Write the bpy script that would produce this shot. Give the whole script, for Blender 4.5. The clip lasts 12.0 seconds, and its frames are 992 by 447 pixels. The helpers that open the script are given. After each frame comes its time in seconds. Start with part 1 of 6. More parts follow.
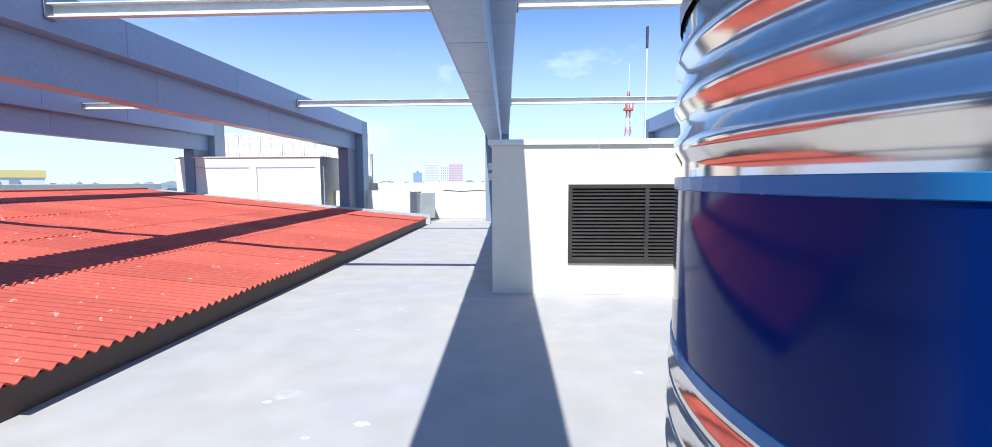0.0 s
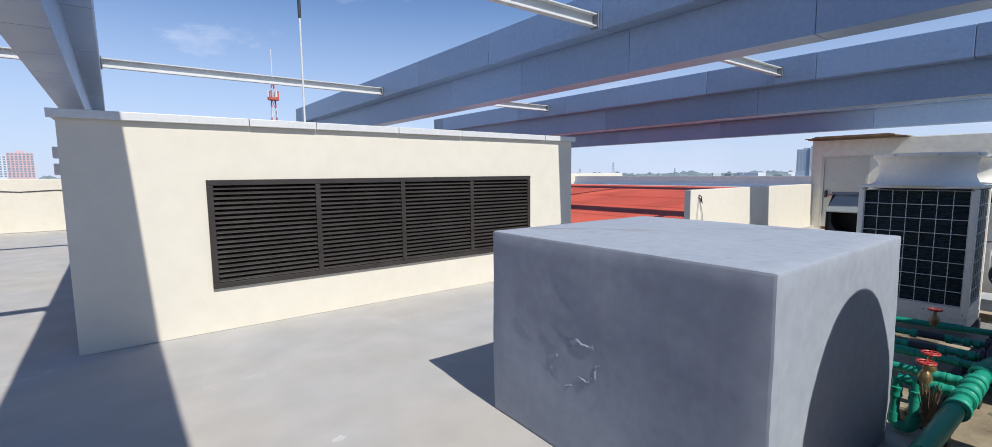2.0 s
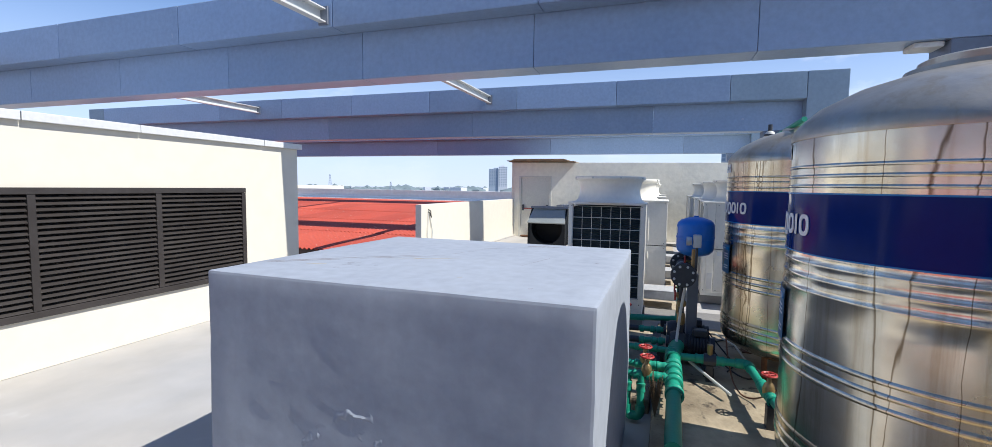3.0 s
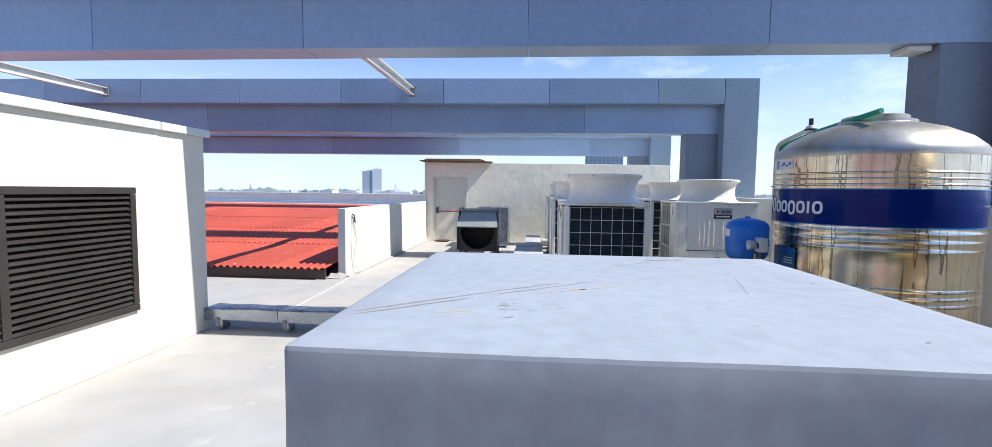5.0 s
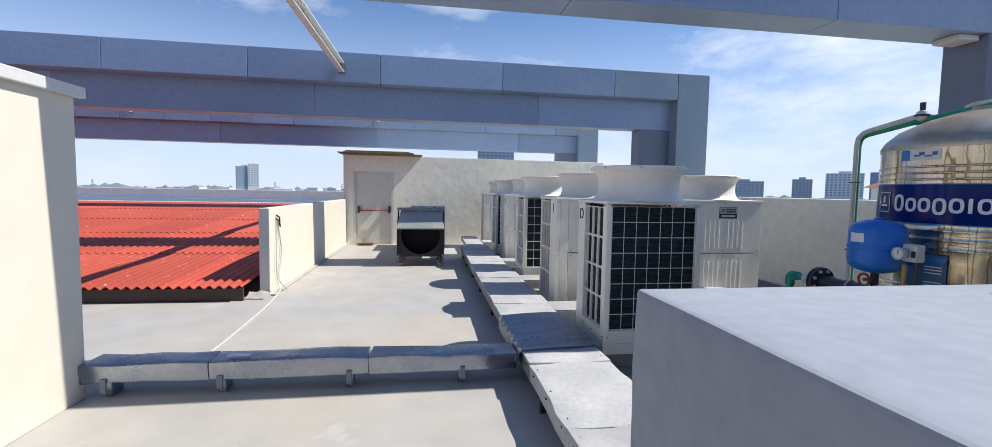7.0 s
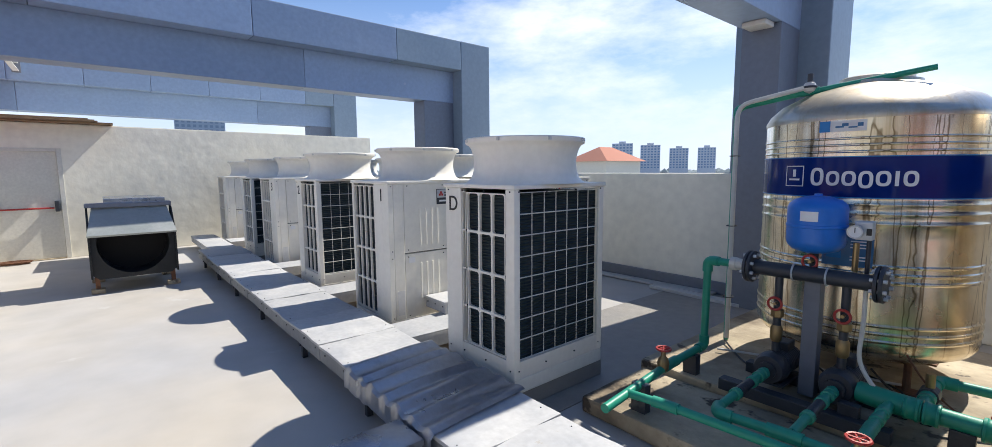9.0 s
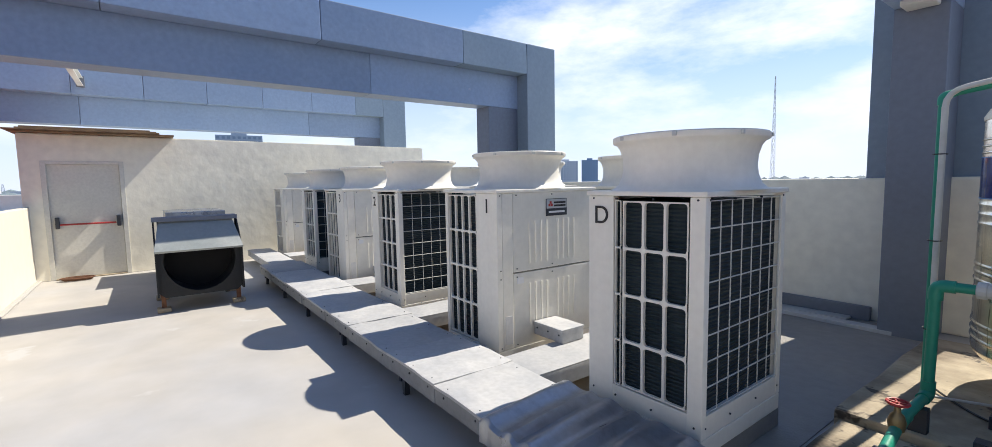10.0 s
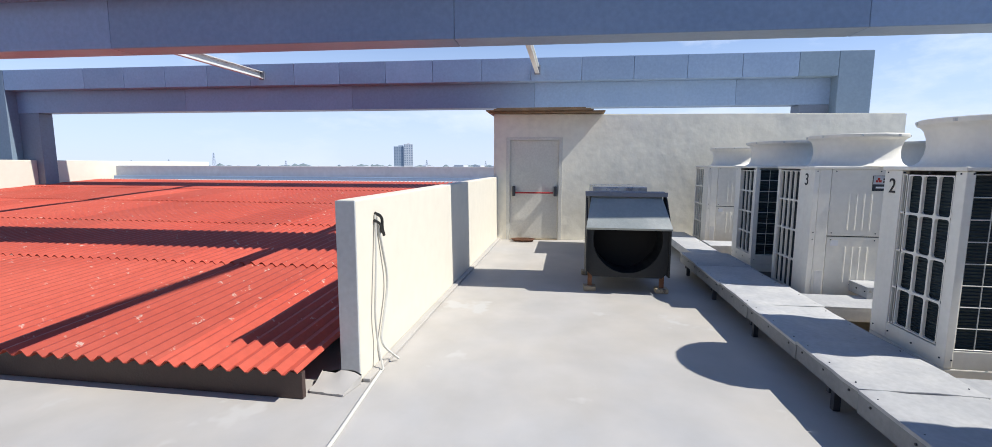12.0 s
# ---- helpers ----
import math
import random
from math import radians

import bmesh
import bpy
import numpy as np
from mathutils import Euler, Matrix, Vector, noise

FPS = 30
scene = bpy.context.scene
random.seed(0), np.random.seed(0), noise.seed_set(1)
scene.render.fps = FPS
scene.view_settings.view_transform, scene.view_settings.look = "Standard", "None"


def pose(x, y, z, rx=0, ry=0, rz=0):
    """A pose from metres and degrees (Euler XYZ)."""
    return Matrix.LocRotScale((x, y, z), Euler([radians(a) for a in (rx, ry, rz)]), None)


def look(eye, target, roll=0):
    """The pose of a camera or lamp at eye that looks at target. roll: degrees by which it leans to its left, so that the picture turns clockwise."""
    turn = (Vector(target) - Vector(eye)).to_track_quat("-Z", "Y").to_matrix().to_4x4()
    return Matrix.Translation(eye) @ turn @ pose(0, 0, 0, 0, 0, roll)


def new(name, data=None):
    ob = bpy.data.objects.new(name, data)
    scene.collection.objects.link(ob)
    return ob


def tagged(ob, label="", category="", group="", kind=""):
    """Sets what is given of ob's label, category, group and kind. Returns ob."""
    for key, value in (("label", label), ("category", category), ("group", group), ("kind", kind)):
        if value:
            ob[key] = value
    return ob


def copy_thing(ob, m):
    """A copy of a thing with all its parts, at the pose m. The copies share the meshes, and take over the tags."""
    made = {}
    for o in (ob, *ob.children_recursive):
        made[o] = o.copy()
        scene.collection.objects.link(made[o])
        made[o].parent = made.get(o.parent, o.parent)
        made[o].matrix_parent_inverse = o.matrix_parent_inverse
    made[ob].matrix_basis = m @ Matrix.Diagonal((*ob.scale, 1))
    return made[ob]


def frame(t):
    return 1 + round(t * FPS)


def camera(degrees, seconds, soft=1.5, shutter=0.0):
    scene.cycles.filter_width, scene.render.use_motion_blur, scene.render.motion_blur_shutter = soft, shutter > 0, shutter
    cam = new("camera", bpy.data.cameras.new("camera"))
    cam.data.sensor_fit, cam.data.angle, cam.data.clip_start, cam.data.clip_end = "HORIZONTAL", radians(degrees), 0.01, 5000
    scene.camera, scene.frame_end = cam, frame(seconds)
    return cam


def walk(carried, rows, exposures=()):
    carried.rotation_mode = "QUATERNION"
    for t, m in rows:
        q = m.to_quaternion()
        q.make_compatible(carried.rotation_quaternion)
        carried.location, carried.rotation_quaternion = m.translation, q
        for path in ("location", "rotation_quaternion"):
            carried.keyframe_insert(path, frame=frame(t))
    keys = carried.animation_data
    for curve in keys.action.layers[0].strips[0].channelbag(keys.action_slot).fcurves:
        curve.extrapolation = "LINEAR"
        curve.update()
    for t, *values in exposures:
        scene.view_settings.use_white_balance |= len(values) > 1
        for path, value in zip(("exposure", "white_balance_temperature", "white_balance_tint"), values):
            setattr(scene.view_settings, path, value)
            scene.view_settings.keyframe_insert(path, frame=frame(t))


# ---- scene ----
cam = camera(92.6, 12.0, soft=0.5)
PATH = [
    (0, (0.252, 0.08, 1.688), (0.154, 2.07, 1.51), -0.2),
    (0.5, (0.045, 0.345, 1.684), (-0.182, 2.321, 1.479), -0.4),
    (1, (0.07, 0.629, 1.723), (0.061, 2.618, 1.511), 0.1),
    (1.5, (0.141, 0.973, 1.701), (0.74, 2.87, 1.491), 0.2),
    (2, (0.378, 1.28, 1.682), (1.58, 2.865, 1.471), -0.5),
    (2.5, (0.579, 1.574, 1.727), (2.232, 2.689, 1.57), 0.2),
    (3, (0.687, 1.846, 1.7), (2.565, 2.517, 1.545), 0.8),
    (5, (1.305, 3.314, 1.645), (3.293, 3.48, 1.508), 0.7),
    (5.5, (1.564, 3.723, 1.629), (3.553, 3.88, 1.496), 0.6),
    (6, (1.85, 4.066, 1.635), (3.84, 4.21, 1.496), 0.3),
    (6.5, (2.207, 4.339, 1.614), (4.201, 4.414, 1.475), 0.4),
    (7, (2.579, 4.566, 1.597), (4.554, 4.279, 1.459), 1.0),
    (7.5, (3.004, 4.683, 1.568), (4.878, 4.004, 1.396), 0.5),
    (7.6, (3.075, 4.711, 1.572), (4.918, 3.954, 1.399), 0.4),
    (9.3, (4.646, 5.025, 1.624), (6.151, 3.724, 1.417), -0.4),
    (9.5, (4.827, 5.058, 1.594), (6.326, 3.746, 1.408), -0.3),
    (10, (5.319, 5.209, 1.591), (6.926, 4.031, 1.415), -1.0),
    (10.5, (5.783, 5.228, 1.552), (7.535, 4.27, 1.448), -1.0),
    (11, (6.203, 5.326, 1.563), (8.066, 4.614, 1.425), -1.5),
    (11.5, (6.529, 5.346, 1.523), (8.51, 5.139, 1.34), 0.2),
    (12, (6.818, 5.428, 1.523), (8.781, 5.72, 1.279), 0.2),
]
EXPOSURES = [
    (0.0, 0.64, 5850, 10), (0.5, 0.36, 6150, 10), (1.0, 0.10, 6200, 10), (1.5, 0.06, 6300, 10), (2.0, 0.07, 6300, 10), (2.5, 0.13, 6250, 10), (3.0, 0.38, 6250, 10),
    (5.0, 0.58, 6250, 10), (5.5, 0.51, 6450, 10), (6.0, 0.44, 6550, 10), (6.5, 0.38, 6600, 10), (7.0, 0.30, 6500, 10), (7.5, 0.30, 6450, 10),
    (9.5, 0.50, 6700, 10), (10.0, 0.50, 6800, 10), (10.5, 0.42, 6800, 10), (11.0, 0.28, 6650, 10), (11.5, 0.26, 6450, 10), (12.0, 0.32, 6350, 10),
]
walk(cam, [(t, look(eye, target, roll)) for t, eye, target, roll in PATH], EXPOSURES)
# Sun from the south, about 50 degrees up.
SUN_WAY = Vector((0.045, 0.84, -1.0)).normalized()
world = bpy.data.worlds.new("sky")
scene.world = world
world.use_nodes = True
wn, wl = world.node_tree.nodes, world.node_tree.links
wn.clear()
w_out, w_bg = wn.new("ShaderNodeOutputWorld"), wn.new("ShaderNodeBackground")
sky = wn.new("ShaderNodeTexSky")
sky.sky_type, sky.sun_disc = "NISHITA", False
sky.sun_elevation, sky.sun_rotation = radians(49.9), radians(183.1)
sky.air_density, sky.dust_density, sky.ozone_density = 1.0, 0.05, 5.0
w_co, w_map, w_noise, w_ramp = (wn.new(k) for k in ("ShaderNodeTexCoord", "ShaderNodeMapping", "ShaderNodeTexNoise", "ShaderNodeValToRGB"))
w_map.inputs["Scale"].default_value = (1.0, 1.0, 2.6)
w_noise.inputs["Scale"].default_value, w_noise.inputs["Detail"].default_value, w_noise.inputs["Roughness"].default_value = 2.7, 9, 0.60
w_ramp.color_ramp.elements[0].position, w_ramp.color_ramp.elements[1].position = 0.49, 0.70
w_sep, w_band = wn.new("ShaderNodeSeparateXYZ"), wn.new("ShaderNodeMapRange")
w_band.inputs["From Min"].default_value, w_band.inputs["From Max"].default_value = 0.55, 0.12
w_band.inputs["To Min"].default_value, w_band.inputs["To Max"].default_value = 0.22, 1.0
w_mul, w_mix = wn.new("ShaderNodeMath"), wn.new("ShaderNodeMixRGB")
w_mul.operation = "MULTIPLY"
w_mix.inputs["Color2"].default_value = (9.0, 9.3, 9.8, 1)
wl.new(w_co.outputs["Generated"], w_map.inputs["Vector"])
wl.new(w_map.outputs["Vector"], w_noise.inputs["Vector"])
w_way, w_more, w_sum = wn.new("ShaderNodeVectorMath"), wn.new("ShaderNodeMath"), wn.new("ShaderNodeMath")
w_way.operation, w_more.operation, w_sum.operation = "DOT_PRODUCT", "MULTIPLY_ADD", "ADD"
w_way.inputs[1].default_value = (0.62, -0.78, 0.0)
w_more.inputs[1].default_value, w_more.inputs[2].default_value = 0.065, -0.028
wl.new(w_co.outputs["Generated"], w_way.inputs[0])
wl.new(w_way.outputs["Value"], w_more.inputs[0])
wl.new(w_noise.outputs["Fac"], w_sum.inputs[0])
wl.new(w_more.outputs["Value"], w_sum.inputs[1])
wl.new(w_sum.outputs["Value"], w_ramp.inputs["Fac"])
wl.new(w_co.outputs["Generated"], w_sep.inputs["Vector"])
wl.new(w_sep.outputs["Z"], w_band.inputs["Value"])
wl.new(w_ramp.outputs["Color"], w_mul.inputs[0])
wl.new(w_band.outputs["Result"], w_mul.inputs[1])
wl.new(w_mul.outputs["Value"], w_mix.inputs["Fac"])
w_deep = wn.new("ShaderNodeMixRGB")
w_deep.blend_type = "MULTIPLY"
w_deep.inputs["Fac"].default_value = 1
w_deep.inputs["Color2"].default_value = (0.83, 0.93, 1.05, 1)
wl.new(sky.outputs["Color"], w_deep.inputs["Color1"])
wl.new(w_deep.outputs["Color"], w_mix.inputs["Color1"])
w_haze, w_pale = wn.new("ShaderNodeMapRange"), wn.new("ShaderNodeMixRGB")
w_haze.interpolation_type = "SMOOTHSTEP"
w_haze.inputs["From Min"].default_value, w_haze.inputs["From Max"].default_value = 0.40, -0.02
w_haze.inputs["To Min"].default_value, w_haze.inputs["To Max"].default_value = 0.0, 0.85
w_pale.inputs["Color2"].default_value = (5.5, 6.3, 8.2, 1)
wl.new(w_sep.outputs["Z"], w_haze.inputs["Value"])
wl.new(w_haze.outputs["Result"], w_pale.inputs["Fac"])
wl.new(w_mix.outputs["Color"], w_pale.inputs["Color1"])
wl.new(w_pale.outputs["Color"], w_bg.inputs["Color"])
w_bg.inputs["Strength"].default_value = 0.108
wl.new(w_bg.outputs["Background"], w_out.inputs["Surface"])

sun_data = bpy.data.lights.new("sun", "SUN")
sun_data.energy, sun_data.angle, sun_data.color = 4.7, radians(0.53), (1.0, 0.945, 0.845)
sun = new("sun", sun_data)
sun.matrix_world = look(-SUN_WAY * 60, (0, 0, 0))


# ---- materials ----
def surface(name, colour, rough=0.6, metal=0.0, second=None, big=1.2, small=26.0, amount=0.5, bump=0.15, bump_scale=60.0, speck=None, vary=0.0, streak=None, streak_amount=0.5, spec=0.5, coat=0.0, drip=None):
    """A painted or raw surface: two colours mixed at a large and a small scale, a fine relief, and optional specks and streaks."""
    m = bpy.data.materials.new(name)
    m.use_nodes = True
    n, l = m.node_tree.nodes, m.node_tree.links
    b = n["Principled BSDF"]
    b.inputs["Metallic"].default_value = metal
    b.inputs["Specular IOR Level"].default_value = spec
    b.inputs["Coat Weight"].default_value = coat
    co = n.new("ShaderNodeTexCoord")
    geo = n.new("ShaderNodeNewGeometry")
    n1, n2 = n.new("ShaderNodeTexNoise"), n.new("ShaderNodeTexNoise")
    n1.inputs["Scale"].default_value, n1.inputs["Detail"].default_value, n1.inputs["Roughness"].default_value = big, 6, 0.6
    n2.inputs["Scale"].default_value, n2.inputs["Detail"].default_value = small, 5
    for k in (n1, n2):
        l.new(geo.outputs["Position"], k.inputs["Vector"])
    second = second or tuple(c * 0.8 for c in colour)
    r1 = n.new("ShaderNodeValToRGB")
    r1.color_ramp.elements[0].position, r1.color_ramp.elements[1].position = 0.35, 0.7
    l.new(n1.outputs["Fac"], r1.inputs["Fac"])
    mul = n.new("ShaderNodeMath")
    mul.operation = "MULTIPLY"
    mul.inputs[1].default_value = amount
    l.new(r1.outputs["Color"], mul.inputs[0])
    mix = n.new("ShaderNodeMixRGB")
    mix.inputs["Color1"].default_value, mix.inputs["Color2"].default_value = (*colour, 1), (*second, 1)
    l.new(mul.outputs["Value"], mix.inputs["Fac"])
    grain = n.new("ShaderNodeMapRange")
    grain.inputs["From Min"].default_value, grain.inputs["From Max"].default_value = 0.3, 0.7
    grain.inputs["To Min"].default_value, grain.inputs["To Max"].default_value = 1 - 0.10 * amount, 1 + 0.06 * amount
    l.new(n2.outputs["Fac"], grain.inputs["Value"])
    out = n.new("ShaderNodeMixRGB")
    out.blend_type = "MULTIPLY"
    out.inputs["Fac"].default_value = 1
    l.new(mix.outputs["Color"], out.inputs["Color1"])
    l.new(grain.outputs["Result"], out.inputs["Color2"])
    last = out.outputs["Color"]
    if speck:
        tone, size, cover = speck
        v, vr, vm = n.new("ShaderNodeTexNoise"), n.new("ShaderNodeValToRGB"), n.new("ShaderNodeMixRGB")
        v.inputs["Scale"].default_value, v.inputs["Detail"].default_value, v.inputs["Roughness"].default_value = size, 4, 0.7
        l.new(geo.outputs["Position"], v.inputs["Vector"])
        vr.color_ramp.elements[0].position, vr.color_ramp.elements[1].position = 1 - cover, min(1.0, 1 - cover + 0.05)
        l.new(v.outputs["Fac"], vr.inputs["Fac"])
        l.new(vr.outputs["Color"], vm.inputs["Fac"])
        l.new(last, vm.inputs["Color1"])
        vm.inputs["Color2"].default_value = (*tone, 1)
        last = vm.outputs["Color"]
    if streak:
        sm, s, sr, sx = n.new("ShaderNodeMapping"), n.new("ShaderNodeTexNoise"), n.new("ShaderNodeValToRGB"), n.new("ShaderNodeMixRGB")
        sm.inputs["Scale"].default_value = (9, 9, 0.35)
        s.inputs["Scale"].default_value, s.inputs["Detail"].default_value, s.inputs["Roughness"].default_value = 1.0, 5, 0.7
        l.new(geo.outputs["Position"], sm.inputs["Vector"])
        l.new(sm.outputs["Vector"], s.inputs["Vector"])
        sr.color_ramp.elements[0].position, sr.color_ramp.elements[1].position = 0.5, 0.72
        l.new(s.outputs["Fac"], sr.inputs["Fac"])
        sk = n.new("ShaderNodeMath")
        sk.operation = "MULTIPLY"
        sk.inputs[1].default_value = streak_amount
        l.new(sr.outputs["Color"], sk.inputs[0])
        l.new(sk.outputs["Value"], sx.inputs["Fac"])
        l.new(last, sx.inputs["Color1"])
        sx.inputs["Color2"].default_value = (*streak, 1)
        last = sx.outputs["Color"]
    if drip:
        dn, dm, d, dr, dx = n.new("ShaderNodeTexNoise"), n.new("ShaderNodeMapping"), n.new("ShaderNodeTexNoise"), n.new("ShaderNodeValToRGB"), n.new("ShaderNodeMixRGB")
        add = n.new("ShaderNodeVectorMath")
        add.operation = "MULTIPLY_ADD"
        add.inputs[1].default_value = (0.035, 0.035, 0)
        dn.inputs["Scale"].default_value = 5.0
        l.new(geo.outputs["Position"], dn.inputs["Vector"])
        l.new(dn.outputs["Color"], add.inputs[0])
        l.new(geo.outputs["Position"], add.inputs[2])
        dm.inputs["Scale"].default_value = (7.5, 7.5, 0.22)
        l.new(add.outputs["Vector"], dm.inputs["Vector"])
        d.inputs["Scale"].default_value, d.inputs["Detail"].default_value = 1.0, 2
        l.new(dm.outputs["Vector"], d.inputs["Vector"])
        ramp = dr.color_ramp
        ramp.elements[0].position, ramp.elements[1].position = 0.484, 0.494
        for spot, tone_ in ((0.500, 1.0), (0.509, 0.0)):
            ramp.elements.new(spot).color = (tone_, tone_, tone_, 1)
        l.new(d.outputs["Fac"], dr.inputs["Fac"])
        dk = n.new("ShaderNodeMath")
        dk.operation = "MULTIPLY"
        dk.inputs[1].default_value = drip[1]
        l.new(dr.outputs["Color"], dk.inputs[0])
        l.new(dk.outputs["Value"], dx.inputs["Fac"])
        l.new(last, dx.inputs["Color1"])
        dx.inputs["Color2"].default_value = (*drip[0], 1)
        last = dx.outputs["Color"]
    if vary:
        oi, hv, vm2 = n.new("ShaderNodeObjectInfo"), n.new("ShaderNodeMapRange"), n.new("ShaderNodeMixRGB")
        hv.inputs["To Min"].default_value, hv.inputs["To Max"].default_value = 1 - vary, 1 + vary * 0.5
        l.new(oi.outputs["Random"], hv.inputs["Value"])
        vm2.blend_type = "MULTIPLY"
        vm2.inputs["Fac"].default_value = 1
        l.new(last, vm2.inputs["Color1"])
        l.new(hv.outputs["Result"], vm2.inputs["Color2"])
        last = vm2.outputs["Color"]
    l.new(last, b.inputs["Base Color"])
    rr = n.new("ShaderNodeMapRange")
    rr.inputs["From Min"].default_value, rr.inputs["From Max"].default_value = 0.3, 0.7
    rr.inputs["To Min"].default_value, rr.inputs["To Max"].default_value = max(0.02, rough - 0.07), min(1, rough + 0.09)
    l.new(n1.outputs["Fac"], rr.inputs["Value"])
    l.new(rr.outputs["Result"], b.inputs["Roughness"])
    if bump:
        nb, bp = n.new("ShaderNodeTexNoise"), n.new("ShaderNodeBump")
        nb.inputs["Scale"].default_value, nb.inputs["Detail"].default_value = bump_scale, 4
        l.new(geo.outputs["Position"], nb.inputs["Vector"])
        bp.inputs["Strength"].default_value, bp.inputs["Distance"].default_value = bump, 0.02
        l.new(nb.outputs["Fac"], bp.inputs["Height"])
        l.new(bp.outputs["Normal"], b.inputs["Normal"])
    return m


FLOOR = surface("grey_floor_coating", (0.41, 0.41, 0.415), 0.68, spec=0.18, second=(0.475, 0.435, 0.375), big=0.30, small=2.2, amount=0.9, bump=0.02, bump_scale=90, speck=((0.475, 0.47, 0.455), 1.0, 0.37), streak=None)
GREYPAINT = surface("grey_paint_on_concrete", (0.358, 0.396, 0.46), 0.7, spec=0.15, second=(0.305, 0.34, 0.405), big=1.0, small=14, amount=0.8, bump=0.2, bump_scale=4, speck=((0.47, 0.44, 0.39), 2.2, 0.30), streak=(0.30, 0.325, 0.375), streak_amount=0.28)
CREAM = surface("cream_wall_paint", (0.70, 0.66, 0.565), 0.75, second=(0.66, 0.62, 0.53), big=0.5, small=6, amount=0.35, bump=0.006, bump_scale=14)
PARAPET = surface("pale_grey_parapet_paint", (0.60, 0.62, 0.65), 0.7, second=(0.53, 0.55, 0.58), big=0.8, small=8, amount=0.7, bump=0.1, bump_scale=6)
PLASTER = surface("uneven_cream_plaster", (0.92, 0.885, 0.765), 0.78, second=(0.87, 0.835, 0.71), big=0.9, small=8, amount=0.7, bump=0.7, bump_scale=2.6)
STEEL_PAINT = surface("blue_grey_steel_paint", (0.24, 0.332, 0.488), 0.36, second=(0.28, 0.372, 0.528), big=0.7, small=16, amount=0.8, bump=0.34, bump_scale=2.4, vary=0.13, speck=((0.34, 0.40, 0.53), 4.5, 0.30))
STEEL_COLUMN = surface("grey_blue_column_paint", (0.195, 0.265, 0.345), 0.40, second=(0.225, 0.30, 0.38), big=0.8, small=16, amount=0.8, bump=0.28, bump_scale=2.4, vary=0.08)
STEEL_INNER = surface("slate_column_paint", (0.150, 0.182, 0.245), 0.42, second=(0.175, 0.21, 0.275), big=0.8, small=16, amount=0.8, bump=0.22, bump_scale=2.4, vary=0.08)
STEEL_DARK = surface("dark_grey_steel_paint", (0.16, 0.18, 0.225), 0.5, second=(0.19, 0.21, 0.25), big=0.9, small=14, amount=0.7, bump=0.1)
CHANNEL = surface("pale_painted_channel", (0.62, 0.63, 0.62), 0.5, second=(0.5, 0.51, 0.5), big=2.5, small=30, amount=0.6, bump=0.06)
ROOFRED = surface("red_corrugated_sheet", (0.42, 0.062, 0.034), 0.55, second=(0.48, 0.085, 0.05), big=0.5, small=14, amount=0.9, bump=0.1, bump_scale=30, speck=((0.52, 0.34, 0.28), 7.0, 0.365), vary=0.20)
BROWN = surface("dark_brown_fascia", (0.055, 0.035, 0.03), 0.55, second=(0.08, 0.05, 0.045), big=2, amount=0.7)
LOUVRE = surface("dark_brown_louvre_metal", (0.033, 0.028, 0.026), 0.42, second=(0.048, 0.041, 0.038), big=3, amount=0.6, bump=0.05)
# Near-black for sheets that stand in for the shade inside openings.
BLACK = surface("black_painted_shade", (0.012, 0.012, 0.013), 0.8, amount=0.3, bump=0)
COIL = surface("dark_condenser_coil", (0.024, 0.040, 0.047), 0.5, second=(0.045, 0.062, 0.070), big=8, small=60, amount=0.8, spec=0.25, bump=0.3, bump_scale=120)
fin_n, fin_l = COIL.node_tree.nodes, COIL.node_tree.links
fin_pos, fin_wave, fin_bump = fin_n.new("ShaderNodeNewGeometry"), fin_n.new("ShaderNodeTexWave"), fin_n.new("ShaderNodeBump")
fin_wave.bands_direction = "Z"
fin_wave.inputs["Scale"].default_value, fin_wave.inputs["Distortion"].default_value = 14.0, 0.4
fin_bump.inputs["Strength"].default_value, fin_bump.inputs["Distance"].default_value = 0.8, 0.02
fin_l.new(fin_pos.outputs["Position"], fin_wave.inputs["Vector"])
fin_l.new(fin_wave.outputs["Fac"], fin_bump.inputs["Height"])
fin_l.new(fin_bump.outputs["Normal"], fin_n["Principled BSDF"].inputs["Normal"])
ACWHITE = surface("ivory_unit_casing", (0.89, 0.86, 0.775), 0.40, second=(0.83, 0.80, 0.705), big=1.6, small=20, amount=0.4, bump=0.03, streak=(0.60, 0.56, 0.48), streak_amount=0.10, vary=0.05)
GRILLE = surface("pale_grille_wire", (0.66, 0.66, 0.62), 0.45, amount=0.3, bump=0)
GALV = surface("galvanised_sheet", (0.44, 0.452, 0.47), 0.6, 0.0, second=(0.56, 0.56, 0.555), big=3.0, small=26, amount=0.9, bump=0.30, bump_scale=4.5, vary=0.12, spec=0.2, speck=((0.40, 0.37, 0.33), 6.5, 0.33))
# Galvanised sheet darkened to paint in the shade on the trunking sides.
SHADEZINC = surface("shade_darkened_zinc", (0.20, 0.215, 0.23), 0.55, 0.2, second=(0.28, 0.29, 0.30), big=3.0, small=24, amount=0.9, bump=0.25, bump_scale=5)
# Galvanised sheet tinted blue to match its look in a unit's shadow.
SHEETMETAL = surface("shade_blue_zinc_sheet", (0.56, 0.60, 0.67), 0.32, 0.7, second=(0.66, 0.69, 0.74), big=2.5, small=26, amount=0.8, bump=0.25, bump_scale=5, streak=(0.30, 0.32, 0.36), streak_amount=0.4)
TRAYMETAL = surface("dull_folded_steel", (0.27, 0.305, 0.37), 0.28, 0.9, second=(0.40, 0.43, 0.48), big=3.5, small=22, amount=0.8, bump=0.3, bump_scale=5)
